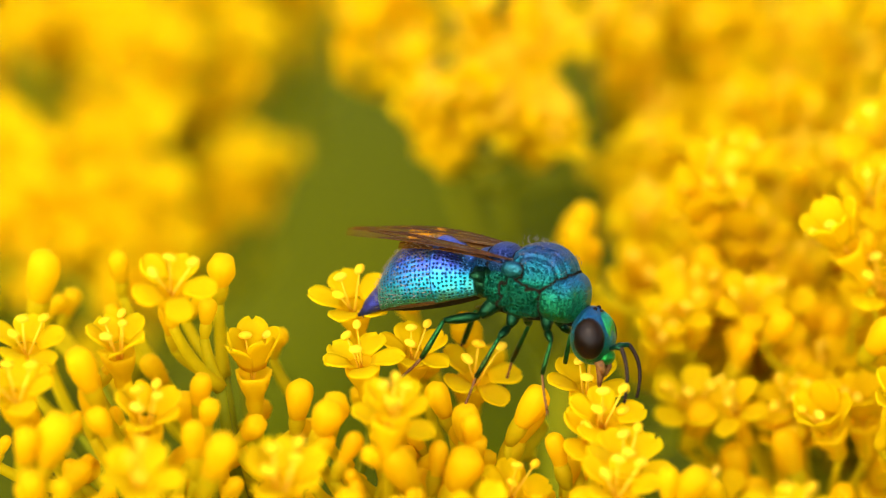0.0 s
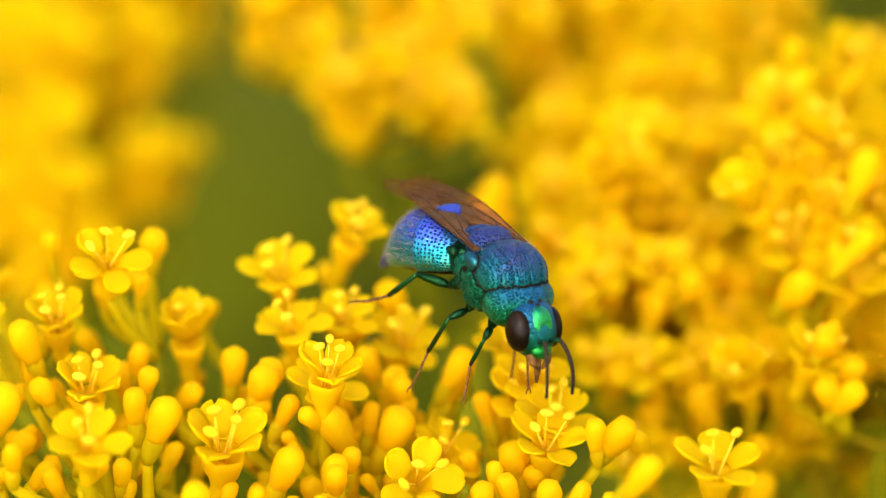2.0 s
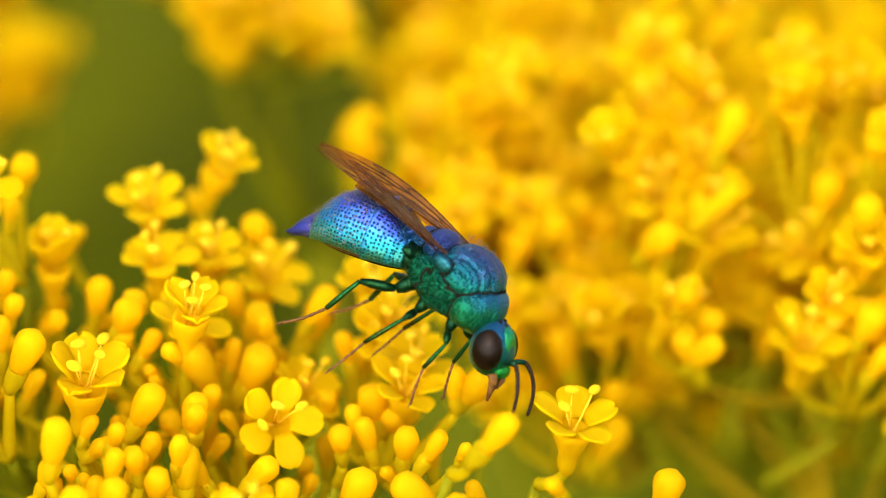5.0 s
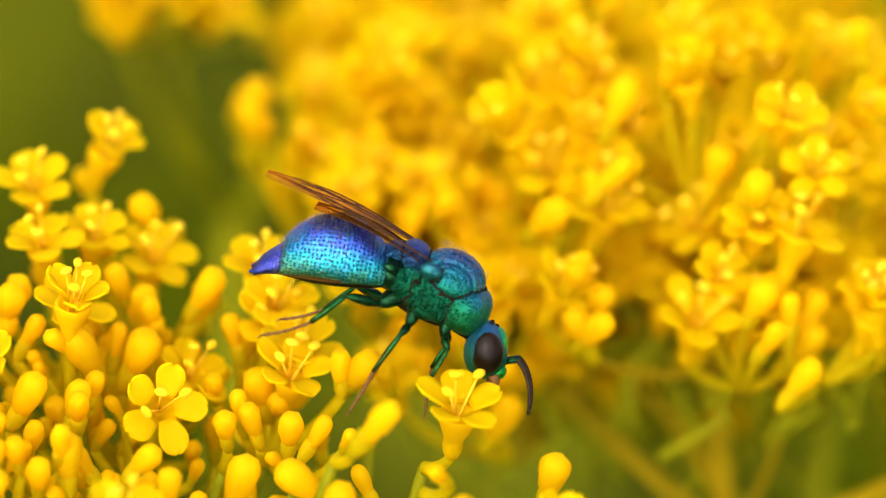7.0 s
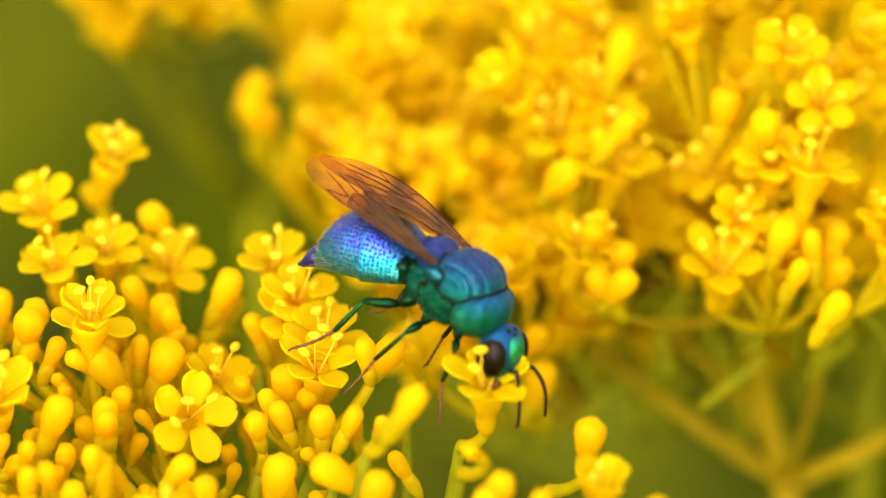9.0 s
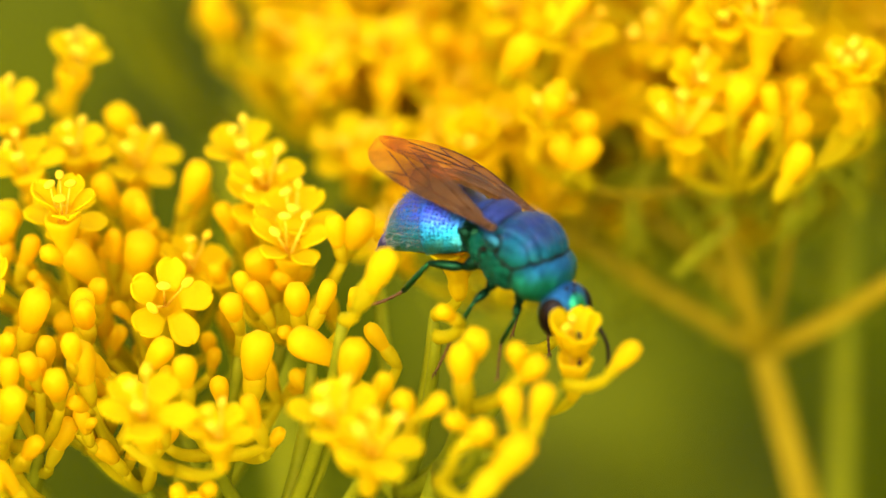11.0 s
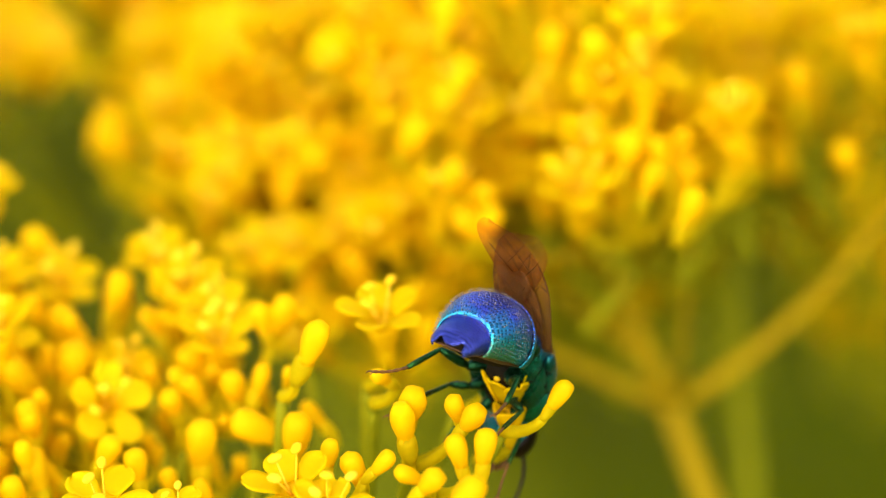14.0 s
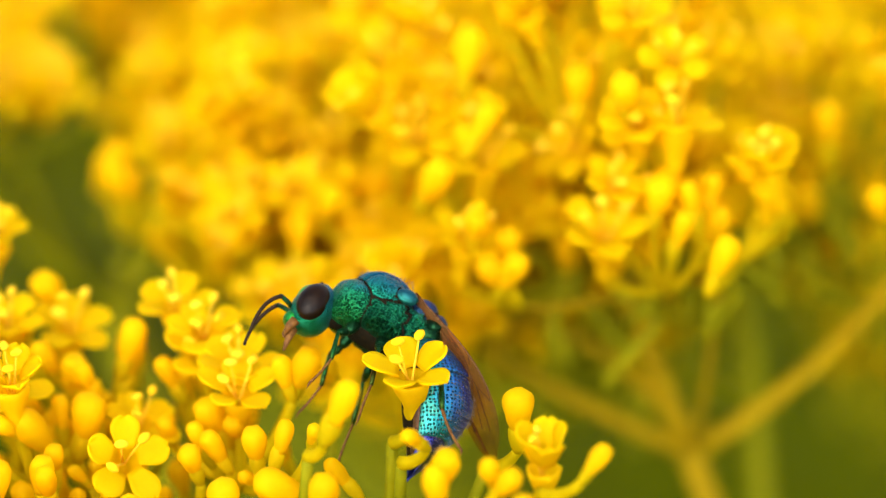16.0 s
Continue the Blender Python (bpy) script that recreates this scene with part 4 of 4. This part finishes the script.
# wings
def make_wing(name, side, length, width, label):
    """A smoky blade along -x from its root, with a rounded broad end and veins as thin rods."""
    rows, m, n = [], 26, 9

    def edge(t):
        half = width * (0.09 + 0.41 * math.sin(0.5 * math.pi * min(1.0, t / 0.72)) ** 1.4)
        if t > 0.74:
            half *= math.sqrt(max(0.015, 1 - ((t - 0.74) / 0.26) ** 2.2))
        return 0.30 * width * math.sin(math.pi * min(1.0, t * 0.9)) * 0.5, half

    def at(t, v):
        """v from 0 at the leading edge to 1 at the trailing edge."""
        mid, half = edge(t)
        w = 2 * v - 1
        return (-length * t, side * (mid - half * w - 0.30 * width * t), 0.05 * math.sin(9 * v + 4 * t) * t + 0.25 * math.sin(math.pi * t * 0.9) - 0.22 * (1 - v) ** 2 * t)
    for i in range(m + 1):
        u = i / m
        u = 1 - (1 - u) ** 1.4
        rows.append([at(u, j / (n - 1)) for j in range(n)])
    wing = part(name, mesh_of(name, *sheet(rows, 0.02), WING), wasp, label)
    for path in (((0, .03), (.2, .03), (.45, .03), (.66, .04), (.74, .08)), ((.02, .3), (.25, .32), (.45, .34), (.62, .30), (.74, .08)), ((.02, .6), (.2, .62), (.42, .74), (.58, .70)), ((.45, .34), (.52, .52), (.58, .70)), ((.25, .32), (.22, .48), (.2, .62)), ((.62, .30), (.72, .38), (.86, .44)), ((.58, .70), (.68, .78), (.80, .84)), ((.45, .03), (.50, .18), (.45, .34)), ((.52, .52), (.68, .56), (.82, .64))):
        pts = []
        for (t0, v0), (t1, v1) in zip(path, path[1:]):
            pts += [Vector(at(t0 + (t1 - t0) * k / 4, v0 + (v1 - v0) * k / 4)) + Vector((0, 0, 0.015)) for k in range(4)]
        pts.append(Vector(at(*path[-1])))
        part("vein", mesh_of("vein", *tube(pts, [0.032 - 0.014 * k / len(pts) for k in range(len(pts))], 5), VEIN), wing)
    return wing


fore_wings = [make_wing("forewing", s, 7.8, 2.4, "smoky brown veined wing") for s in (-1, 1)]
hind_wings = [make_wing("hindwing", s, 4.9, 1.5, "shorter smoky brown wing") for s in (-1, 1)]


# legs: rooted at the coxa, in the wasp's axes
def make_leg(side, root, knee, ankle, toe, fat):
    r0 = Vector(root)
    k, a, t = (Vector((p[0], p[1] * side, p[2])) - Vector((root[0], root[1] * side, root[2])) for p in (knee, ankle, toe))
    hip = Vector((k.x * 0.25, k.y * 0.3, k.z * 0.2 - 0.35))
    leg = part("leg", mesh_of("leg", *tube([Vector((0, 0, 0.35)), Vector((0, 0, 0)), hip * 0.6, hip], [0.30 * fat, 0.40 * fat, 0.32 * fat, 0.2 * fat], 10), LEG), wasp, "slender metallic green leg with brown foot")
    leg.location = Vector((root[0], root[1] * side, root[2])) * MM
    part("femur", mesh_of("femur", *tube([hip, hip.lerp(k, 0.3), hip.lerp(k, 0.65), k], [0.14 * fat, 0.24 * fat, 0.22 * fat, 0.12 * fat], 10), LEG), leg)
    part("tibia", mesh_of("tibia", *tube([k, k.lerp(a, 0.15), k.lerp(a, 0.7), a], [0.09 * fat, 0.11 * fat, 0.14 * fat, 0.12 * fat], 9), SHIN), leg)
    pts, rad = [], []
    for i in range(11):
        u = i / 10
        pts.append(a.lerp(t, u) + Vector((0, 0, -0.12 * math.sin(math.pi * u))))
        rad.append((0.085 if i % 2 else 0.060) * fat)
    part("tarsus", mesh_of("tarsus", *tube(pts, rad, 7), BROWN), leg)
    e = (t - a).normalized()
    part("claw", mesh_of("claw", *merge(tube([t, t + e * 0.12 + Vector((0, 0.10, 0)), t + e * 0.2 + Vector((0, 0.12, -0.12))], [0.05, 0.04, 0.01], 5), tube([t, t + e * 0.12 + Vector((0, -0.10, 0)), t + e * 0.2 + Vector((0, -0.12, -0.12))], [0.05, 0.04, 0.01], 5)), BROWN), leg)
    return leg


legs = []
for s in (-1, 1):
    legs.append(make_leg(s, (1.25, 0.62, -1.25), (1.75, 1.25, -2.10), (1.60, 1.45, -3.5), (2.05, 1.6, -4.9), 0.78))
    legs.append(make_leg(s, (-0.15, 0.72, -1.35), (-0.25, 1.85, -2.25), (-0.80, 2.2, -4.1), (-1.1, 2.5, -5.9), 0.80))
    legs.append(make_leg(s, (-1.15, 0.72, -1.15), (-2.9, 1.80, -1.95), (-3.6, 2.25, -3.6), (-5.0, 2.7, -5.0), 0.95))


# ---- what moves ----
def motions():
    walk(wasp, [
        (0, pose(0.03120, 0.01815, 0.00928, -18.6, -3.9, -21.0)),
        (0.5, pose(0.03136, 0.01923, 0.00869, -18.2, -1.8, -22.6)),
        (1, pose(0.03163, 0.01405, 0.01189, -17.8, -1.2, -25.3)),
        (1.2, pose(0.03199, 0.01200, 0.01243, -13.8, 7.4, -42.2)),
        (1.5, pose(0.03263, 0.00864, 0.01308, -4.6, 12.4, -63.8)),
        (2, pose(0.03298, 0.01043, 0.01242, -7.1, 7.5, -58.6)),
        (2.5, pose(0.03384, 0.01210, 0.01109, -7.8, 8.4, -63.5)),
        (3, pose(0.03433, 0.01157, 0.01076, -7.8, 11.6, -72.9)),
        (3.5, pose(0.03391, 0.01101, 0.00954, -10.0, 11.2, -72.7)),
        (3.7, pose(0.03355, 0.01121, 0.00870, -12.0, 11.9, -70.0)),
        (4.6, pose(0.03563, 0.00809, 0.01111, -20.5, 17.0, -52.2)),
        (5.8, pose(0.03851, 0.00335, 0.01381, -22.2, 12.0, -14.3)),
        (6, pose(0.03910, 0.00291, 0.01377, -22.2, 12.5, -14.3)),
        (6.5, pose(0.04040, 0.00346, 0.01348, -25.5, 14.6, -13.5)),
        (7, pose(0.04081, 0.00746, 0.01101, -25.8, 15.4, -14.3)),
        (7.5, pose(0.04078, 0.00739, 0.01132, -26.3, 18.0, -19.3)),
        (8, pose(0.04017, 0.00579, 0.01257, -25.7, 18.0, -21.0)),
        (8.5, pose(0.04018, 0.00280, 0.01394, -23.4, 11.0, -37.0)),
        (9, pose(0.04109, 0.00681, 0.01034, -13.7, 10.2, -43.5)),
        (9.2, pose(0.04166, 0.00830, 0.00841, -12.6, 10.5, -46.3)),
        (10.3, pose(0.04337, 0.00480, 0.00835, -10.2, 11.4, -48.7)),
        (11.3, pose(0.04476, 0.00019, 0.00942, -6.9, 12.1, -50.9)),
        (11.5, pose(0.04470, 0.00019, 0.00965, -4.2, 12.5, -51.6)),
        (12, pose(0.04490, 0.00146, 0.00836, -5.3, 14.2, -51.0)),
        (12.5, pose(0.04470, -0.00375, 0.01157, -2.7, 10.4, -49.3)),
        (13, pose(0.04476, -0.00659, 0.01306, -7.1, 7.7, -42.3)),
        (13.3, pose(0.04424, -0.00716, 0.01450, -12.2, 8.6, -27.1)),
        (13.5, pose(0.04664, -0.00796, 0.01469, -16.4, 14.8, -13.7)),
        (13.7, pose(0.05016, -0.00487, 0.01200, -26.2, 39.4, -9.9)),
        (13.8, pose(0.05033, -0.00376, 0.01086, -28.1, 48.9, -6.4)),
        (13.9, pose(0.04947, -0.00296, 0.00899, -20.4, 65.2, 10.8)),
        (14, pose(0.04697, -0.00209, 0.00698, 33.7, 68.0, 79.6)),
        (14.2, pose(0.04544, -0.00071, 0.00692, 55.1, 57.1, 92.2)),
        (14.3, pose(0.04571, -0.00042, 0.00711, 67.0, 50.2, 105.1)),
        (14.4, pose(0.04569, 0.00200, 0.00643, 77.9, 39.6, 114.7)),
        (14.5, pose(0.04557, 0.00179, 0.00708, 83.0, 27.2, 120.5)),
        (14.6, pose(0.04483, 0.00171, 0.00629, 74.7, 10.3, 140.7)),
        (14.7, pose(0.04439, 0.00161, 0.00550, 64.8, -6.7, 158.6)),
        (14.9, pose(0.04451, 0.00335, 0.00612, 69.3, -23.2, 154.6)),
        (15, pose(0.04495, 0.00411, 0.00702, 73.9, -36.0, 149.4)),
        (15.2, pose(0.04357, 0.00538, 0.00678, 76.1, -35.7, 149.1)),
        (15.5, pose(0.04348, 0.00715, 0.00654, 71.8, -32.2, 151.7)),
        (16, pose(0.04218, 0.00761, 0.00774, 62.0, -29.4, 153.3)),
    ])
    walk(head, [
        (0, pose(3.15 * MM, 0, -1.75 * MM, 0, -12, 0)),
        (0.5, pose(3.15 * MM, 0, -1.9 * MM, 0, -12, 0)),
        (1, pose(3.1 * MM, 0, -1.9 * MM, 0, -14, 0)),
        (1.5, pose(3.0 * MM, 0, -0.95 * MM, 0, -26, 0)),
        (3.5, pose(2.95 * MM, 0, -0.75 * MM, 0, -30, 0)),
        (5.8, pose(3.2 * MM, 0, -1.6 * MM, 0, -24, 0)),
        (7, pose(3.2 * MM, 0, -1.6 * MM, 0, -24, 0)),
        (9, pose(3.1 * MM, 0, -1.6 * MM, 0, -4, 0)),
        (12.5, pose(3.05 * MM, 0, -1.2 * MM, 0, -14, 0)),
        (13.5, pose(3.15 * MM, 0, -1.5 * MM, 0, -10, 0)),
        (15, pose(3.1 * MM, 0, -0.8 * MM, 0, -18, 0)),
        (15.5, pose(3.1 * MM, 0, -0.8 * MM, 0, -14, 0)),
        (16, pose(3.1 * MM, 0, -1.2 * MM, 0, -6, 0)),
    ])
    walk(gaster, [
        (0, pose(-1.55 * MM, 0, -0.35 * MM, 0, -16, 0)),
        (1, pose(-1.55 * MM, 0, -0.35 * MM, 0, -16, 0)),
        (1.5, pose(-1.55 * MM, 0, -0.35 * MM, 0, -24, 4)),
        (3.5, pose(-1.55 * MM, 0, -0.35 * MM, 0, -30, 4)),
        (5.8, pose(-1.55 * MM, 0, -0.35 * MM, 0, -12, 0)),
        (6.5, pose(-1.55 * MM, 0, -0.35 * MM, 0, -13, 0)),
        (7.5, pose(-1.55 * MM, 0, -0.35 * MM, 0, -17, 0)),
        (8.5, pose(-1.55 * MM, 0, -0.35 * MM, 0, -16, 0)),
        (9, pose(-1.55 * MM, 0, -0.35 * MM, 0, -18, 0)),
        (12.5, pose(-1.55 * MM, 0, -0.35 * MM, 0, -31, 0)),
        (13.5, pose(-1.55 * MM, 0, -0.35 * MM, 0, -16, 0)),
        (14, pose(-1.55 * MM, 0, -0.35 * MM, 0, -30, 0)),
        (14.7, pose(-1.55 * MM, 0, -0.35 * MM, 0, -25, 0)),
        (15.3, pose(-1.55 * MM, 0, -0.35 * MM, 0, -48, 0)),
        (16, pose(-1.55 * MM, 0, -0.35 * MM, 0, -62, 0)),
    ])
    for wing_pair, x0, y0, z0 in ((fore_wings, -0.45, 1.20, 0.98), (hind_wings, -0.9, 1.0, 0.74)):
        for wing, s in zip(wing_pair, (-1, 1)):
            walk(wing, [(t, pose(x0 * MM, y0 * s * MM, z0 * MM, roll * s, p, q * s)) for t, p, q, roll in (
                (0, -2, 2, 4),
                (1, -2, 2, 4),
                (1.5, -9, 9, 6),
                (3.5, -10, 11, 6),
                (5.8, 3, 2, 5),
                (7, 3, 2, 5),
                (9, 4, 2, 2),
                (11.3, -5, 3, -6),
                (12.5, -9, 3, -8),
                (13.2, -5, 1, -6),
                (13.5, 0, 3, 0),
                (13.7, 8, 8, 8),
                (13.9, 6, 12, 8),
                (14.3, 3, 13, 8),
                (14.5, 2, 11, 8),
                (14.7, -2, 8, 12),
                (15, -24, 2, 20),
                (15.5, -34, 2, 20),
                (16, -36, 2, 20),
            )])
    for antenna, s in zip(antennae, (-1, 1)):
        walk(antenna, [(t, pose(0.72 * MM, 0.20 * s * MM, -0.55 * MM, 0, p, q * s)) for t, p, q in (
            (0, 5, 5),
            (1.5, 0, -5),
            (3.5, 0, 8),
            (7, -5, 5),
            (9, -20, 10),
            (12.5, 5, 10),
            (13.5, -10, 5),
            (15, -22, 8),
            (15.4, -8, 4),
            (16, 0, 5),
        )])
    for k, leg in enumerate(legs):
        home = leg.location / MM
        rows = []
        for t, a in (
            (0, 4),
            (1, 8),
            (1.3, 12),
            (1.6, 6),
            (2.4, 10),
            (3.5, 6),
            (5, 10),
            (6.5, 5),
            (7.6, 9),
            (8.4, 5),
            (9, 9),
            (11, 5),
            (12.5, 6),
            (13.4, 12),
            (13.8, 14),
            (14.3, 10),
            (14.8, 14),
            (15.4, 8),
            (16, 5),
        ):
            rows.append((t, pose(home.x * MM, home.y * MM, home.z * MM, 0, a * math.sin(2.1 * k + 1.3 * t), a * 0.8 * math.cos(1.7 * k + t))))
        walk(leg, rows)


motions()
